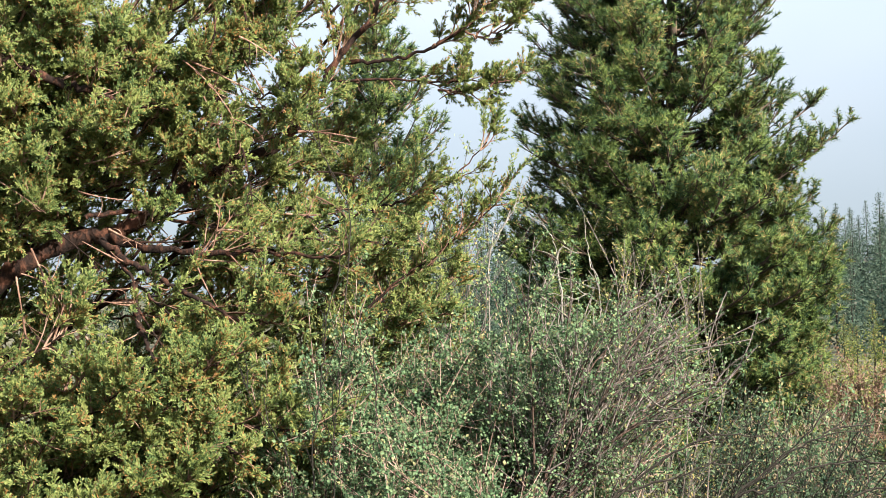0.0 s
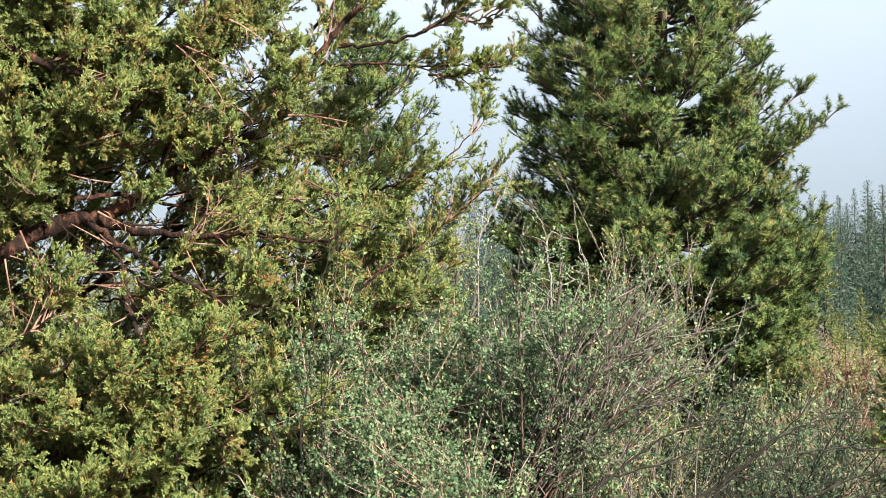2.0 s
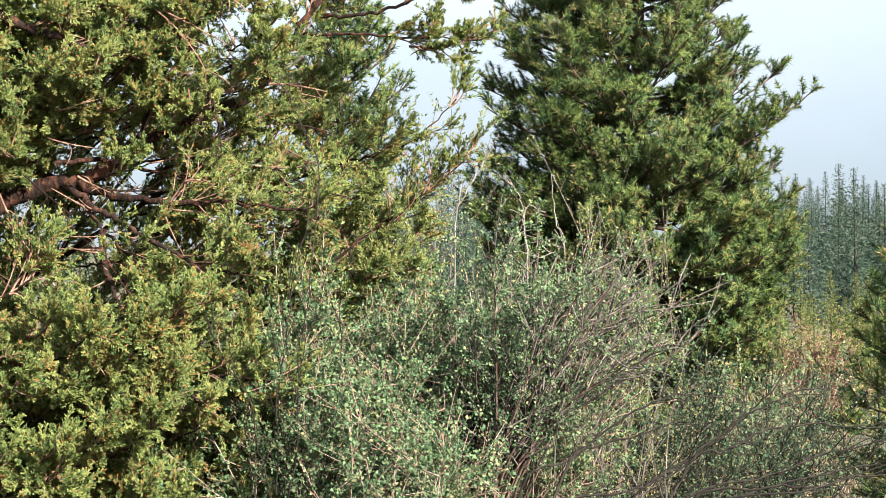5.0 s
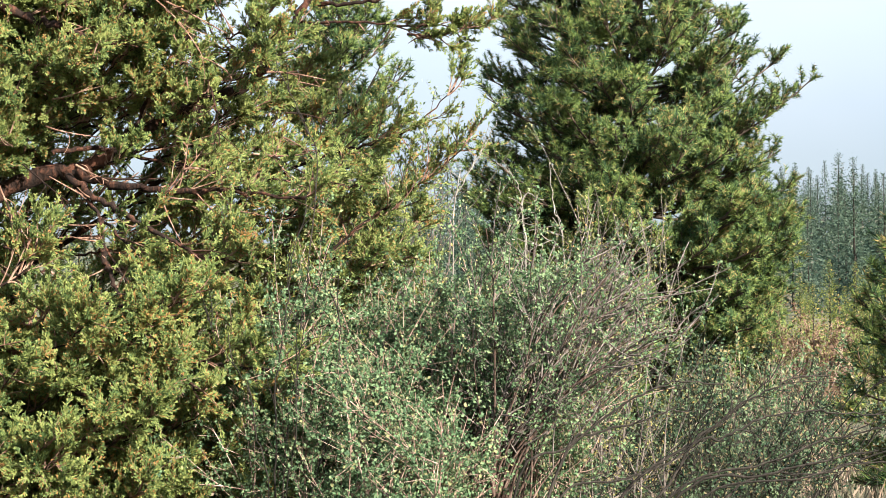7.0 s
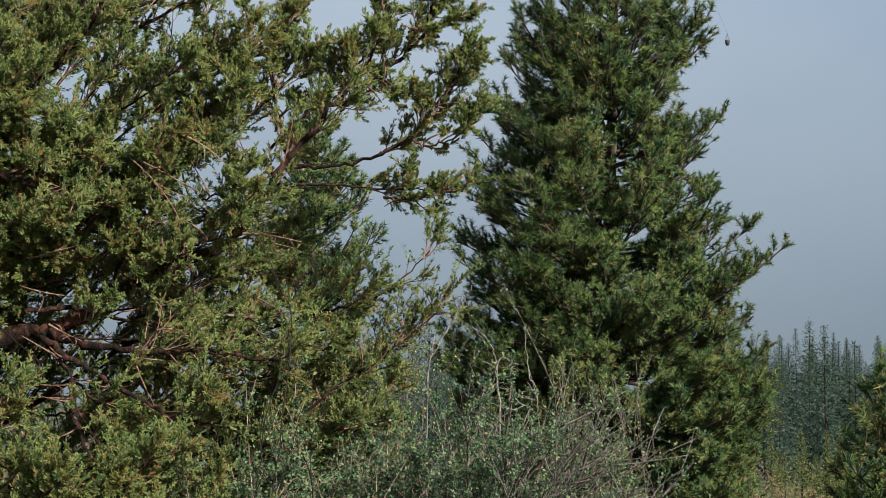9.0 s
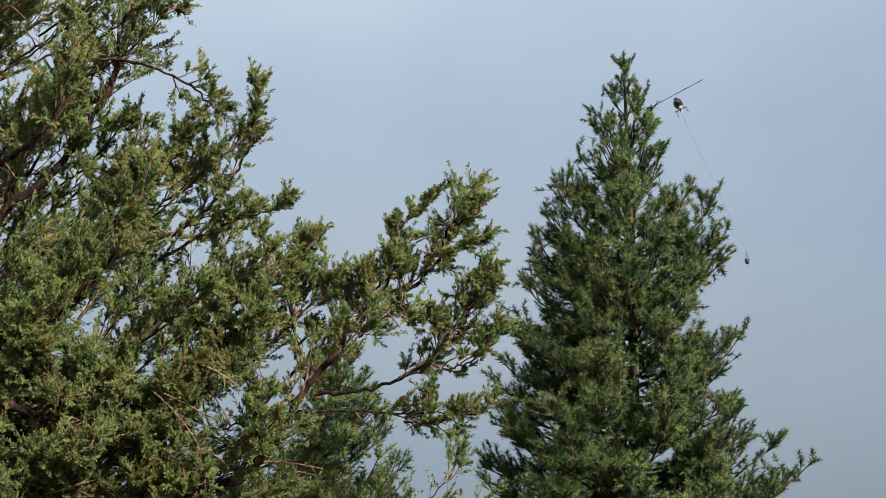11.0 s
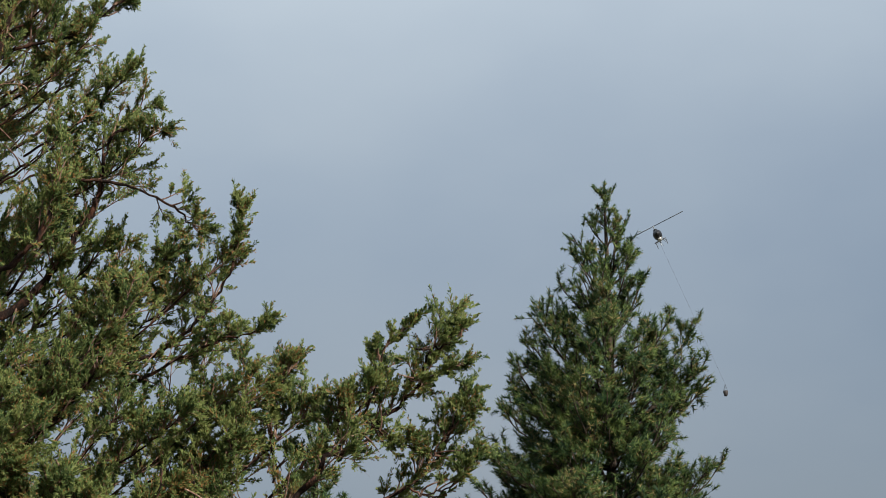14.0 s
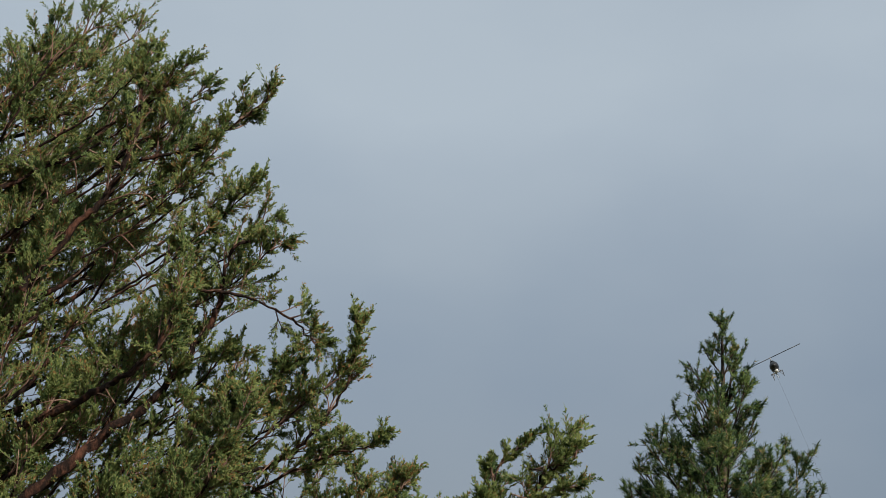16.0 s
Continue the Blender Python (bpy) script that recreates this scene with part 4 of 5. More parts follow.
# ---- shrubs ----
def shrub(name, x, y, label, seed, stems, height, spread, tilt, leaf_material, bark_material, leaf=(0.019, 0.032), leafiness=60, fork=9,
          thickness=0.008, low=0.3, leaf_from=0.3, curve=0.25, wild=0.42, shape=(0.4, 0.62)):
    """A many-stemmed shrub: each stem forks into twigs, with small leaves on the twigs."""
    rng = np.random.default_rng(seed)
    base = on_ground(x, y)
    bush = thing(name, base, label, "shrub")
    b = np.asarray(base)
    for i in range(stems):
        foot = b + np.array([rng.normal(0, low * 0.5), rng.normal(0, low * 0.5), -0.05])
        turn = rng.uniform(0, 2 * np.pi)
        sway = spread * np.sqrt(rng.random())
        tall = height * rng.uniform(0.72, 1.05) * (1 - 0.12 * (sway / max(spread, 0.01)) ** 2)
        top = np.array([math.cos(turn) * sway + tilt * tall, math.sin(turn) * sway, tall])
        s = np.linspace(0, 1, 12)[:, None]
        path = foot + top * np.array([1, 1, 0]) * s ** 1.7 + top * np.array([0, 0, 1]) * s + np.cumsum(rng.normal(0, 0.022, (12, 3)), 0) * height * 0.3
        soup = Soup()
        tubes(soup, path[None], np.linspace(thickness, thickness * 0.3, 12)[None], 5)
        u = rng.uniform(0.3, 0.98, fork)
        start, run = sample(path, u)
        way = unit(run * 0.9 + rng.normal(0, wild, (fork, 3)) + np.array([0, 0, 0.15]))
        twig = sprigs(start, way, height * rng.uniform(0.12, 0.34, fork) * (1.2 - 0.6 * u), 7, rng, curve, 0.1)
        tubes(soup, twig, np.tile(np.linspace(thickness * 0.5, thickness * 0.2, 7), (fork, 1)), 4)
        k = 4
        who = np.repeat(np.arange(fork), k)
        j = rng.integers(1, 6, fork * k)
        way2 = unit(unit(twig[who, j + 1] - twig[who, j]) + rng.normal(0, 0.5, (fork * k, 3)))
        fine = sprigs(twig[who, j], way2, rng.uniform(0.06, 0.22, fork * k), 3, rng, curve)
        tubes(soup, fine, np.tile(np.linspace(thickness * 0.25, thickness * 0.14, 3), (fork * k, 1)), 3)
        stem = part("stem", soup, bark_material, bush, smooth=True)
        if leafiness:
            ends = np.concatenate([fine.reshape(-1, 3), twig[:, 2:].reshape(-1, 3), path[int(12 * leaf_from):]])
            pick = ends[rng.integers(0, len(ends), leafiness)] + rng.normal(0, 0.012, (leafiness, 3))
            soup = Soup()
            size = rng.uniform(leaf[0], leaf[1], leafiness)
            leaves(soup, pick, unit(rng.normal(0, 1, (leafiness, 3)) + np.array([0, 0, 0.4])), size, size * rng.uniform(*shape, leafiness), rng)
            part("leaves", soup, leaf_material, stem, kind="stuff")
    return bush


ROUND = dict(fork=16, wild=0.75, shape=(0.6, 0.85), leaf=(0.014, 0.025), leaf_from=0.15)
shrub("leafy_shrub", -0.42, 10.8, "dense leafy shrub with small grey green leaves", 31, 26, 2.0, 0.55, 0.0, SHRUB_LEAF, SHRUB_BARK, leafiness=2600, **ROUND)
shrub("leafy_shrub", 0.10, 11.0, "dense leafy shrub with small grey green leaves", 45, 24, 2.2, 0.50, 0.0, SHRUB_LEAF, SHRUB_BARK, leafiness=2300, **ROUND)
shrub("leafy_shrub", 0.62, 11.3, "dense leafy shrub with small grey green leaves", 32, 22, 2.08, 0.50, 0.03, SHRUB_LEAF, SHRUB_BARK, leafiness=2000, **ROUND)
shrub("leafy_shrub", 0.06, 10.15, "dense leafy shrub with small grey green leaves", 46, 18, 1.75, 0.30, 0.02, SHRUB_LEAF, SHRUB_BARK, leafiness=1900, **ROUND)


def twig_fan(name, foot, crotch, label, seed, stems, span, tall):
    """A shrub whose stems rise in one bundle and spread into a fan of bare twigs above the crotch.
    span: how far the outermost stems reach to either side; tall: how high the stems rise above the crotch."""
    rng = np.random.default_rng(seed)
    bush = thing(name, foot, label, "shrub")
    foot, crotch = np.asarray(foot), np.asarray(crotch)
    for i in range(stems):
        share = rng.random() ** 0.68
        side = span[0] + (span[1] - span[0]) * share
        rise = tall * rng.uniform(0.62, 1.08) * math.sqrt(max(0.1, 1 - (0.62 * side / span[1]) ** 2))
        away = rng.normal(0, 0.22)
        knot = crotch + rng.normal(0, 1, 3) * (0.09, 0.09, 0.10)
        end = knot + np.array([side, away, rise])
        mid = knot + np.array([side * 0.42, away * 0.4, rise * 0.56]) + rng.normal(0, 0.035, 3)
        low = foot + rng.normal(0, 1, 3) * (0.07, 0.07, 0.0)
        path = smooth_path([low, (low + knot) / 2 + rng.normal(0, 0.03, 3), knot, mid, end], 18)
        path[8:] += np.cumsum(rng.normal(0, 0.006, (10, 3)), 0)
        soup = Soup()
        tubes(soup, path[None], np.linspace(0.010, 0.0020, 18)[None] * rng.uniform(0.7, 1.15), 5)
        stem = part("stem", soup, SHADED_STEM, bush, "dark reddish stem", True)
        soup = Soup()
        m = 12
        start, run = sample(path, rng.uniform(0.55, 0.97, m))
        twig = sprigs(start, unit(run + rng.normal(0, 0.5, (m, 3)) + np.array([0, 0, 0.12])), rng.uniform(0.12, 0.42, m), 6, rng, 0.2, 0.05)
        tubes(soup, twig, np.tile(np.linspace(0.0036, 0.0017, 6) * (1.0 if share < 0.45 else 1.3), (m, 1)), 4)
        k = 3
        who = np.repeat(np.arange(m), k)
        j = rng.integers(1, 5, m * k)
        fine = sprigs(twig[who, j], unit(unit(twig[who, j + 1] - twig[who, j]) + rng.normal(0, 0.6, (m * k, 3))), rng.uniform(0.04, 0.14, m * k), 3, rng, 0.25)
        tubes(soup, fine, np.tile(np.linspace(0.002, 0.0012, 3), (m * k, 1)), 3)
        part("branchwork", soup, GREY_TWIG, stem, "pale grey twigs", True, "stuff")
        many = 1000 if share < 0.5 else 330
        ends = np.concatenate([fine[:, 1:].reshape(-1, 3), twig[:, 3:].reshape(-1, 3)])
        pick = ends[rng.integers(0, len(ends), many)] + rng.normal(0, 0.008, (many, 3))
        soup = Soup()
        size = rng.uniform(0.012, 0.022, many)
        leaves(soup, pick, unit(rng.normal(0, 1, (many, 3)) + np.array([0, 0, 0.4])), size, size * rng.uniform(0.55, 0.8, many), rng)
        part("leaves", soup, SHRUB_LEAF, stem, kind="stuff")


twig_fan("twiggy_shrub", on_ground(0.40, 10.5), (0.46, 10.5, 1.50), "dry twiggy shrub with pale pinkish grey stems and few leaves", 33, 38, (-0.24, 1.08), 1.22)
shrub("budding_shrub", 0.95, 11.6, "thin upright shrub with tan stems and yellowish buds", 34, 18, 2.65, 0.40, 0.06, BUSH_LEAF, GREY_TWIG, leaf=(0.012, 0.021), leafiness=420, low=0.4, thickness=0.0065)
shrub("pale_leaved_sapling", 0.12, 12.8, "tall slender sapling with pale leaves", 35, 7, 3.4, 0.26, 0.02, PALE_LEAF, GREY_TWIG, leafiness=480, low=0.3, thickness=0.006)
shrub("pale_leaved_sapling", -0.25, 12.4, "tall slender sapling with pale leaves", 36, 10, 2.9, 0.36, 0.0, PALE_LEAF, GREY_TWIG, leafiness=420, low=0.4, thickness=0.006)
shrub("low_shrub", 1.75, 12.5, "low shrub with dark arching branches and sparse leaves", 38, 14, 1.7, 0.8, 0.18, LOW_LEAF, DARK_TWIG, leafiness=420, low=0.5, curve=0.4)
shrub("low_shrub", 2.6, 14.5, "low shrub with dark arching branches and sparse leaves", 39, 14, 1.7, 0.9, 0.05, LOW_LEAF, DARK_TWIG, leafiness=420, low=0.6, curve=0.4)
shrub("low_shrub", 1.25, 11.6, "low shrub with dark arching branches and sparse leaves", 42, 14, 1.3, 0.7, 0.05, LOW_LEAF, DARK_TWIG, leafiness=420, low=0.5, curve=0.4)
shrub("low_shrub", 1.15, 13.4, "low dense shrub with small dark green leaves", 43, 22, 1.75, 0.55, 0.0, LOW_LEAF, DARK_TWIG, leafiness=620, low=0.5, curve=0.4)
shrub("low_shrub", 2.05, 13.8, "low dense shrub with small dark green leaves", 44, 22, 1.6, 0.6, 0.0, LOW_LEAF, DARK_TWIG, leafiness=620, low=0.5, curve=0.4)
shrub("rusty_shrub", 5.6, 28.0, "tall shrub with rusty withered leaves", 40, 22, 2.3, 0.24, 0.0, RUST_LEAF, SHRUB_BARK, leaf=(0.03, 0.05), leafiness=900, low=0.5)
shrub("grey_green_shrub", 4.3, 24.0, "grey green leafy shrub below the pine", 41, 30, 1.7, 0.9, 0.0, SHRUB_LEAF, SHRUB_BARK, leaf=(0.04, 0.07), leafiness=140, low=0.7)

def bare_stems(name, foot, label, seed, bark_material):
    """A leafless shrub or sapling: stems are added to it one by one with bare_stem()."""
    return thing(name, foot, label, "shrub"), np.random.default_rng(seed), bark_material


def bare_stem(plant, points, r0, r1, side_twigs=7, size=0.22):
    bush, rng, material = plant
    path = smooth_path(points, 5 * len(points))
    path[1:-1] += rng.normal(0, 0.004, (len(path) - 2, 3))
    soup = Soup()
    tubes(soup, path[None], np.linspace(r0, r1, len(path))[None], 6)
    start, run = sample(path, rng.uniform(0.25, 0.98, side_twigs))
    twig = sprigs(start, unit(run + rng.normal(0, 0.5, (side_twigs, 3)) + np.array([0, 0, 0.2])), size * rng.uniform(0.4, 1.2, side_twigs), 7, rng, 0.3, 0.1)
    tubes(soup, twig, np.tile(np.linspace(max(r1, 0.003) * 0.9, 0.0015, 7), (side_twigs, 1)), 4)
    part("stem", soup, material, bush, smooth=True)


dark_shrub = bare_stems("bare_dark_shrub", on_ground(0.85, 10.15), "bare shrub with long dark arching branches", 71, DARK_TWIG)
bare_stem(dark_shrub, [(0.78, 10.20, 0.40), (0.97, 10.21, 1.08), (1.27, 10.22, 1.42), (1.44, 10.24, 1.68), (1.57, 10.25, 1.78), (1.70, 10.26, 1.88), (1.85, 10.28, 1.95), (1.95, 10.29, 2.00), (2.12, 10.30, 2.01)], 0.0079, 0.0034, 8, 0.22)
bare_stem(dark_shrub, [(0.78, 10.20, 0.40), (1.04, 10.24, 1.34), (1.46, 10.28, 1.68), (1.58, 10.31, 1.69), (1.71, 10.35, 1.76), (1.84, 10.39, 1.81), (2.05, 10.43, 1.84), (2.22, 10.46, 1.83), (2.48, 10.50, 1.82)], 0.0079, 0.0034, 8, 0.2)
bare_stem(dark_shrub, [(0.78, 10.20, 0.40), (1.14, 10.18, 1.14), (1.44, 10.17, 1.48), (1.74, 10.15, 1.51), (1.92, 10.13, 1.56), (2.10, 10.12, 1.60), (2.32, 10.10, 1.64)], 0.0088, 0.0043, 8, 0.2)
bare_stem(dark_shrub, [(0.78, 10.20, 0.40), (1.40, 10.24, 1.15), (1.70, 10.28, 1.49), (2.08, 10.32, 1.53), (2.21, 10.36, 1.57), (2.50, 10.40, 1.59)], 0.0079, 0.0034, 7, 0.2)
bare_stem(dark_shrub, [(0.78, 10.20, 0.40), (1.11, 10.20, 1.14), (1.41, 10.20, 1.48), (1.80, 10.20, 1.58), (2.05, 10.20, 1.68), (2.30, 10.20, 1.74), (2.59, 10.20, 1.80)], 0.0079, 0.0034, 8, 0.2)
bare_stem(dark_shrub, [(0.78, 10.30, 0.40), (1.04, 10.32, 1.34), (1.46, 10.34, 1.68), (1.61, 10.36, 1.79), (1.74, 10.38, 1.90), (1.93, 10.40, 2.10)], 0.0070, 0.0030, 9, 0.2)
bare_stem(dark_shrub, [(0.52, 10.00, 0.09), (0.63, 10.02, 1.09), (0.80, 10.04, 1.64), (0.96, 10.06, 1.72), (1.19, 10.08, 1.79), (1.34, 10.10, 1.85)], 0.0096, 0.0034, 8, 0.2)
bare_stem(dark_shrub, [(0.45, 10.00, 0.50), (0.56, 10.01, 1.48), (0.80, 10.03, 1.65), (1.09, 10.04, 1.87), (1.26, 10.06, 1.95), (1.34, 10.08, 1.97), (1.57, 10.10, 1.96)], 0.0079, 0.0030, 7, 0.18)
bare_stem(dark_shrub, [(0.50, 10.00, 0.50), (0.74, 10.03, 1.38), (1.05, 10.05, 1.49), (1.26, 10.07, 1.56), (1.38, 10.10, 1.63)], 0.0070, 0.0034, 7, 0.18)
bare_stem(dark_shrub, [(0.78, 10.00, 0.40), (1.19, 10.02, 1.10), (1.49, 10.04, 1.44), (1.94, 10.06, 1.51), (2.33, 10.08, 1.63), (2.56, 10.10, 1.71)], 0.0070, 0.0034, 8, 0.18)
dead_sapling = bare_stems("dead_sapling", on_ground(0.45, 11.2), "dead sapling with whitish bare twigs", 72, PALE_TWIG)
bare_stem(dead_sapling, [(0.33, 11.20, 0.17), (0.28, 11.20, 2.23), (0.28, 11.20, 2.93), (0.33, 11.20, 3.08), (0.41, 11.20, 3.22), (0.46, 11.20, 3.31), (0.51, 11.20, 3.42)], 0.0045, 0.002, 5, 0.15)
bare_stem(dead_sapling, [(0.34, 11.20, 0.17), (0.55, 11.18, 1.93), (0.65, 11.17, 2.65), (0.65, 11.15, 2.90), (0.64, 11.13, 3.01), (0.60, 11.12, 3.10), (0.51, 11.10, 3.18)], 0.004, 0.002, 4, 0.12)
bare_stem(dead_sapling, [(0.36, 11.20, 0.17), (0.55, 11.15, 2.23), (0.56, 11.10, 2.80), (0.68, 11.05, 2.84), (0.83, 11.00, 2.78)], 0.004, 0.002, 5, 0.12)
bare_stem(dead_sapling, [(0.37, 11.20, 0.17), (0.67, 11.15, 2.23), (0.82, 11.10, 2.72), (0.72, 11.05, 2.73), (0.57, 11.00, 2.76)], 0.004, 0.002, 4, 0.12)
bare_stem(dead_sapling, [(0.39, 11.20, 0.17), (0.85, 11.18, 2.22), (0.86, 11.15, 2.81), (0.82, 11.12, 2.93), (0.80, 11.10, 3.13)], 0.004, 0.002, 5, 0.15)
bare_stem(dead_sapling, [(0.36, 11.20, 0.17), (0.65, 11.17, 2.41), (0.64, 11.13, 2.97), (0.76, 11.10, 2.98)], 0.008, 0.003, 3, 0.1)
thin_sapling = bare_stems("thin_sapling", on_ground(-0.68, 10.2), "thin upright bare sapling beside the leafy shrub", 73, DARK_TWIG)
bare_stem(thin_sapling, [(-0.61, 10.20, 0.32), (-0.61, 10.20, 1.38), (-0.61, 10.20, 1.70), (-0.62, 10.20, 1.92), (-0.59, 10.20, 2.14), (-0.56, 10.20, 2.36), (-0.54, 10.20, 2.58), (-0.48, 10.20, 2.81), (-0.46, 10.20, 2.94)], 0.0055, 0.002, 9, 0.2)
bare_stem(thin_sapling, [(-0.60, 10.20, 0.32), (-0.56, 10.18, 1.38), (-0.51, 10.17, 1.70), (-0.51, 10.15, 1.98), (-0.48, 10.13, 2.19), (-0.41, 10.12, 2.41), (-0.36, 10.10, 2.63)], 0.004, 0.0015, 7, 0.18)
bare_stem(thin_sapling, [(-0.63, 10.20, 0.32), (-0.64, 10.16, 1.38), (-0.70, 10.12, 1.71), (-0.75, 10.08, 1.95), (-0.88, 10.04, 2.14), (-0.96, 10.00, 2.33)], 0.004, 0.0015, 7, 0.18)
bare_stem(thin_sapling, [(-0.58, 10.20, 0.32), (-0.44, 10.22, 1.38), (-0.35, 10.24, 1.76), (-0.31, 10.26, 2.08), (-0.32, 10.28, 2.33), (-0.40, 10.30, 2.48)], 0.004, 0.0015, 7, 0.18)
bare_stem(thin_sapling, [(-0.62, 10.30, 0.30), (-0.57, 10.35, 1.65), (-0.49, 10.40, 2.37), (-0.43, 10.45, 3.06), (-0.49, 10.50, 3.27), (-0.59, 10.55, 3.48), (-0.65, 10.60, 3.58)], 0.004, 0.0015, 7, 0.2)

# ---- young conifers on the slope ----
YOUNG = np.random.default_rng(51)
young_label = "sunlit yellow green young conifer on the slope"
young_models = [far_conifer("young_conifer", 6.0, 1.75, YOUNG_NEEDLE, YOUNG, 26, (0, 0, 0), young_label, "young conifers") for model in range(3)]
for i in range(46):
    y = 62 + 90 * (i / 45) + YOUNG.uniform(-3, 3)
    x = y * math.tan(radians(YOUNG.uniform(8.2, 14.5) if i % 4 else YOUNG.uniform(-9, 8)))
    size = YOUNG.uniform(0.55, 1.1)
    m = Matrix.Translation(on_ground(x, y)) @ Matrix.Rotation(YOUNG.uniform(0, 6.28), 4, "Z") @ Matrix.Diagonal((size, size, size, 1))
    if i < 3:
        young_models[i].matrix_basis = m
    else:
        copy_thing(young_models[i % 3], m @ Matrix.Diagonal((1 / young_models[i % 3].scale[0],) * 3 + (1,)))
small_base = on_ground(4.9, 20.0)
pine("young_pine", small_base, 4.25 - small_base[2], [(0.0, 0.75, 0.75), (0.4, 0.8, 0.8), (0.8, 0.4, 0.4), (1.0, 0.1, 0.1)], "small dark green young pine", 61, PINE_NEEDLE, 0.30, 0.12, tuft=40, needle=0.10, arms=5, full=False)


# ---- helicopter ----
def lathe(soup, centre, axis, up, stations, sides=14):
    """A body along an axis: stations of (along, half width, half height, rise)."""
    centre, axis, up = (np.asarray(v, float) for v in (centre, axis, up))
    across = np.cross(axis, up)
    angle = np.arange(sides) * 2 * np.pi / sides
    rings = [centre + axis * a + up * r + np.outer(np.cos(angle) * w, across) + np.outer(np.sin(angle) * h, up) for a, w, h, r in stations]
    n = len(stations)
    index = np.arange(n * sides).reshape(n, sides)
    nxt = np.roll(index, -1, axis=1)
    soup.add(np.concatenate(rings), np.stack([index[:-1], nxt[:-1], nxt[1:], index[1:]], -1).reshape(-1, 4))


def slab(soup, centre, a, b, c):
    """A box with half axes a, b, c."""
    centre, a, b, c = (np.asarray(v, float) for v in (centre, a, b, c))
    points = [centre + i * a + j * b + k * c for i in (-1, 1) for j in (-1, 1) for k in (-1, 1)]
    soup.add(points, [(0, 1, 3, 2), (4, 6, 7, 5), (0, 4, 5, 1), (2, 3, 7, 6), (0, 2, 6, 4), (1, 5, 7, 3)])


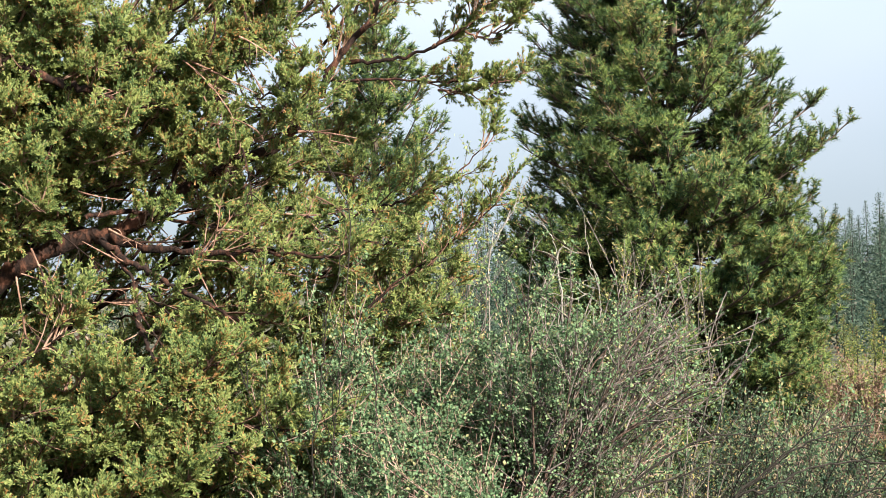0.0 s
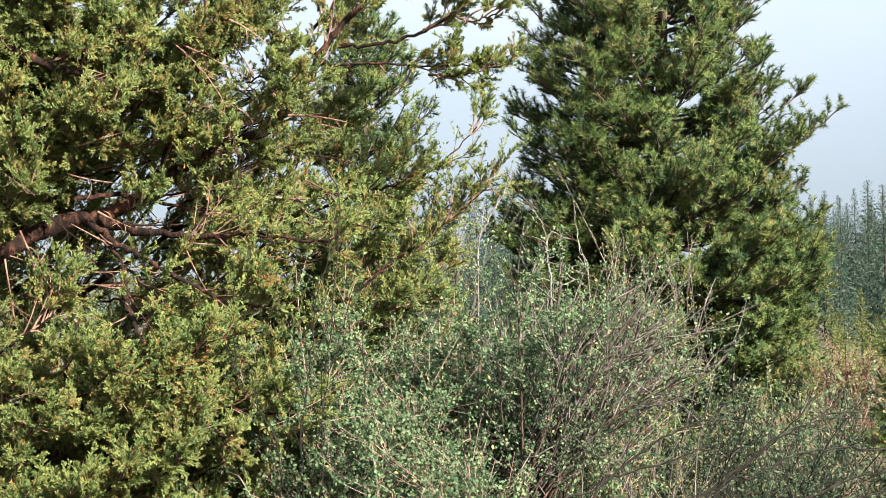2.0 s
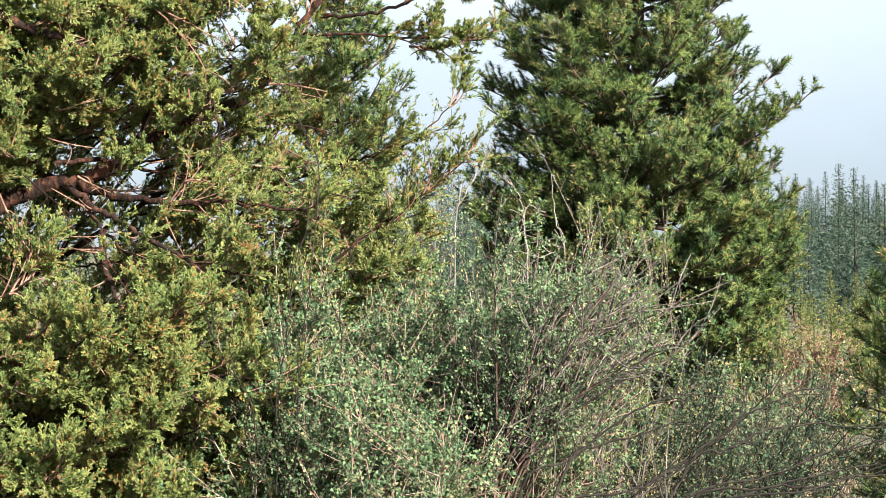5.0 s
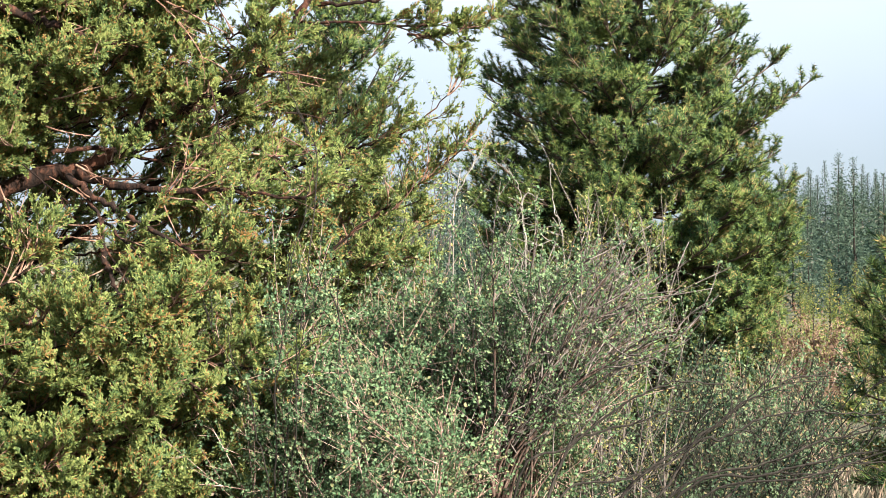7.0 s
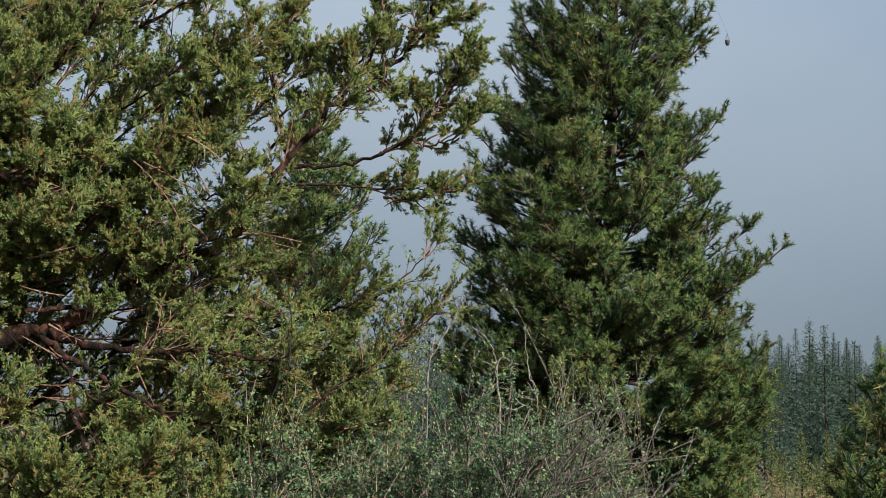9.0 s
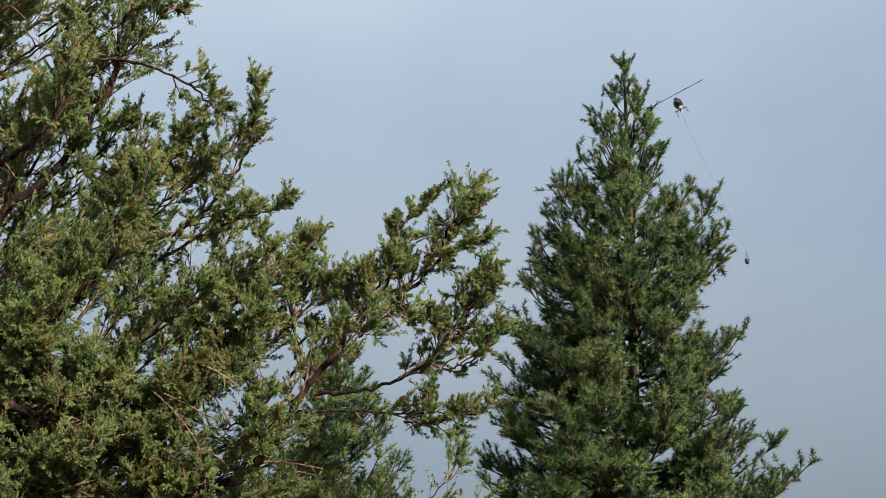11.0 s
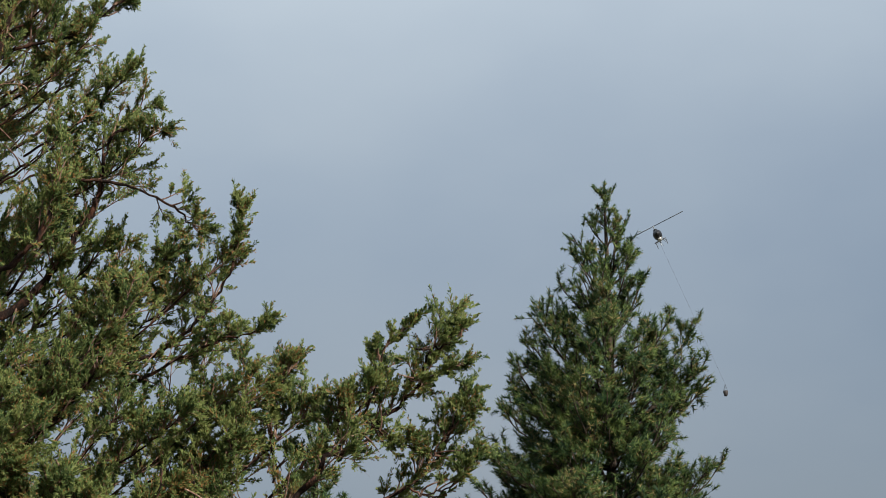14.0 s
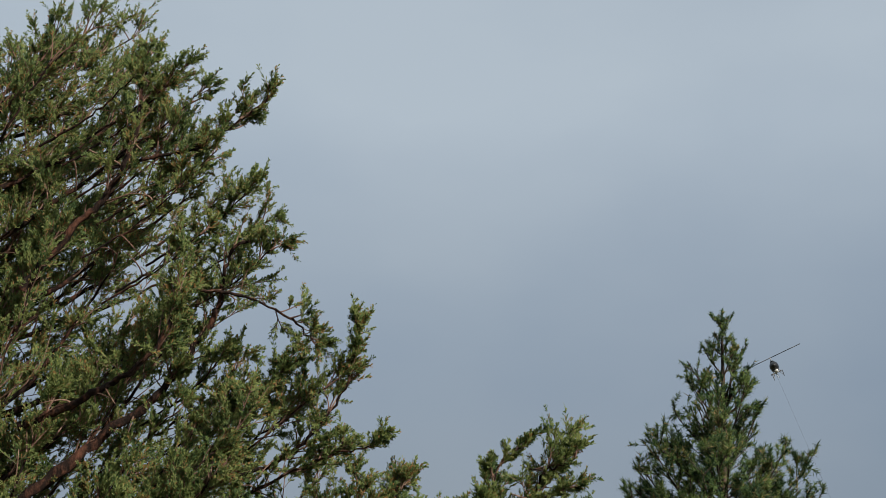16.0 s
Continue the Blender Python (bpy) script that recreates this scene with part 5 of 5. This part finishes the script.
def helicopter():
    at = np.array((49.1, 343.9, 129.0))
    craft = thing("helicopter", at, "black and white helicopter flying with a two bladed rotor", "helicopter")
    turn = pose(0, 0, 0, 0, 0, -14) @ pose(0, 0, 0, 4, 0, 0) @ pose(0, 0, 0, 0, -24, 0)
    nose = np.array(turn @ Vector((0, -1, 0)))
    up = np.array(turn @ Vector((0, 0, 1)))
    across = np.array(turn @ Vector((1, 0, 0)))
    body = Soup()
    lathe(body, at, nose, up, [(2.6, 0.05, 0.05, -0.3), (2.3, 0.45, 0.4, -0.25), (1.5, 0.75, 0.75, -0.1), (0.3, 0.82, 0.95, 0), (-0.9, 0.72, 0.8, 0.1), (-1.9, 0.4, 0.45, 0.25), (-2.4, 0.2, 0.22, 0.35)])
    cabin = part("fuselage", body, BLACK_PAINT, craft, "glossy black fuselage", True)
    s = Soup()
    lathe(s, at + up * 0.95 - nose * 0.2, nose, up, [(1.1, 0.05, 0.05, 0), (0.8, 0.35, 0.22, 0), (-0.8, 0.42, 0.3, 0), (-1.5, 0.1, 0.08, 0)])
    part("engine_cowling", s, BLACK_PAINT, cabin, "black engine cowling", True)
    s = Soup()
    slab(s, at - up * 0.98 + nose * 0.5, nose * 0.9, across * 0.35, up * 0.05)
    part("belly_panel", s, WHITE_PAINT, cabin, "white belly panel")
    s = Soup()
    lathe(s, at, nose, up, [(-2.2, 0.22, 0.24, 0.35), (-5.0, 0.13, 0.14, 0.45), (-6.4, 0.08, 0.09, 0.5)])
    boom = part("tail_boom", s, BLACK_PAINT, craft, smooth=True)
    s = Soup()
    slab(s, at - nose * 4.8 + up * 0.42, nose * 0.28, across * 1.0, up * 0.03)
    part("stabiliser", s, BLACK_PAINT, boom)
    s = Soup()
    slab(s, at - nose * 6.5 + up * 0.75, nose * 0.32 - up * 0.1, across * 0.035, up * 0.85 - nose * 0.25)
    part("tail_fin", s, WHITE_PAINT, boom, "white tail fin")
    s = Soup()
    slab(s, at - nose * 6.2 + up * 0.5 + across * 0.2, nose * 0.05, across * 0.02, up * 0.8)
    part("tail_rotor", s, GREY_METAL, boom)
    s = Soup()
    lathe(s, at + up * 1.0, up, nose, [(0, 0.09, 0.09, 0), (0.75, 0.07, 0.07, 0), (0.9, 0.16, 0.16, 0), (1.0, 0.05, 0.05, 0)], 8)
    part("rotor_mast", s, GREY_METAL, craft, smooth=True)
    for way in (1, -1):
        s = Soup()
        span = across * way
        slab(s, at + up * 1.88 + span * 3.0, span * 2.85, nose * 0.13, up * 0.03 + span * 0.0)
        part("rotor_blade", s, BLACK_PAINT, craft)
    for way in (1, -1):
        s = Soup()
        rail = smooth_path([at + across * way * 0.95 - up * 1.55 + nose * 2.1, at + across * way * 0.95 - up * 1.75 + nose * 1.7, at + across * way * 0.95 - up * 1.75 - nose * 1.3], 8)
        tubes(s, rail[None], np.full((1, 8), 0.05), 6)
        for along in (0.9, -0.7):
            leg = np.linspace(at + across * way * 0.45 - up * 0.8 + nose * along, at + across * way * 0.95 - up * 1.75 + nose * along, 4)
            tubes(s, leg[None], np.full((1, 4), 0.04), 6)
        part("landing_skid", s, GREY_METAL, craft, smooth=True)
    return at


def water_bucket(hook):
    at = np.array((62.5, 360.1, 104.8))
    bucket = thing("water_bucket", at, "dark collapsible water bucket hanging on a long line", "water bucket")
    up = np.array((0.0, 0.0, 1.0))
    s = Soup()
    lathe(s, at, up, np.array((0.0, 1.0, 0.0)), [(-0.55, 0.08, 0.08, 0), (-0.5, 0.28, 0.28, 0), (0.0, 0.42, 0.42, 0), (0.40, 0.45, 0.45, 0), (0.44, 0.40, 0.40, 0)], 14)
    part("bucket_shell", s, CANVAS, bucket, smooth=True)
    for turn in range(6):
        a = turn * math.pi / 3
        s = Soup()
        tubes(s, np.linspace(at + (0.43 * math.cos(a), 0.43 * math.sin(a), 0.40), at + (0, 0, 1.7), 3)[None], np.full((1, 3), 0.015), 4)
        part("suspension_line", s, CANVAS, bucket)
    s = Soup()
    tubes(s, np.linspace(at + (0, 0, 1.7), hook - (0, 0, 0.6), 6)[None], np.full((1, 6), 0.011), 5)
    part("long_line", s, CANVAS, bucket)


water_bucket(helicopter())
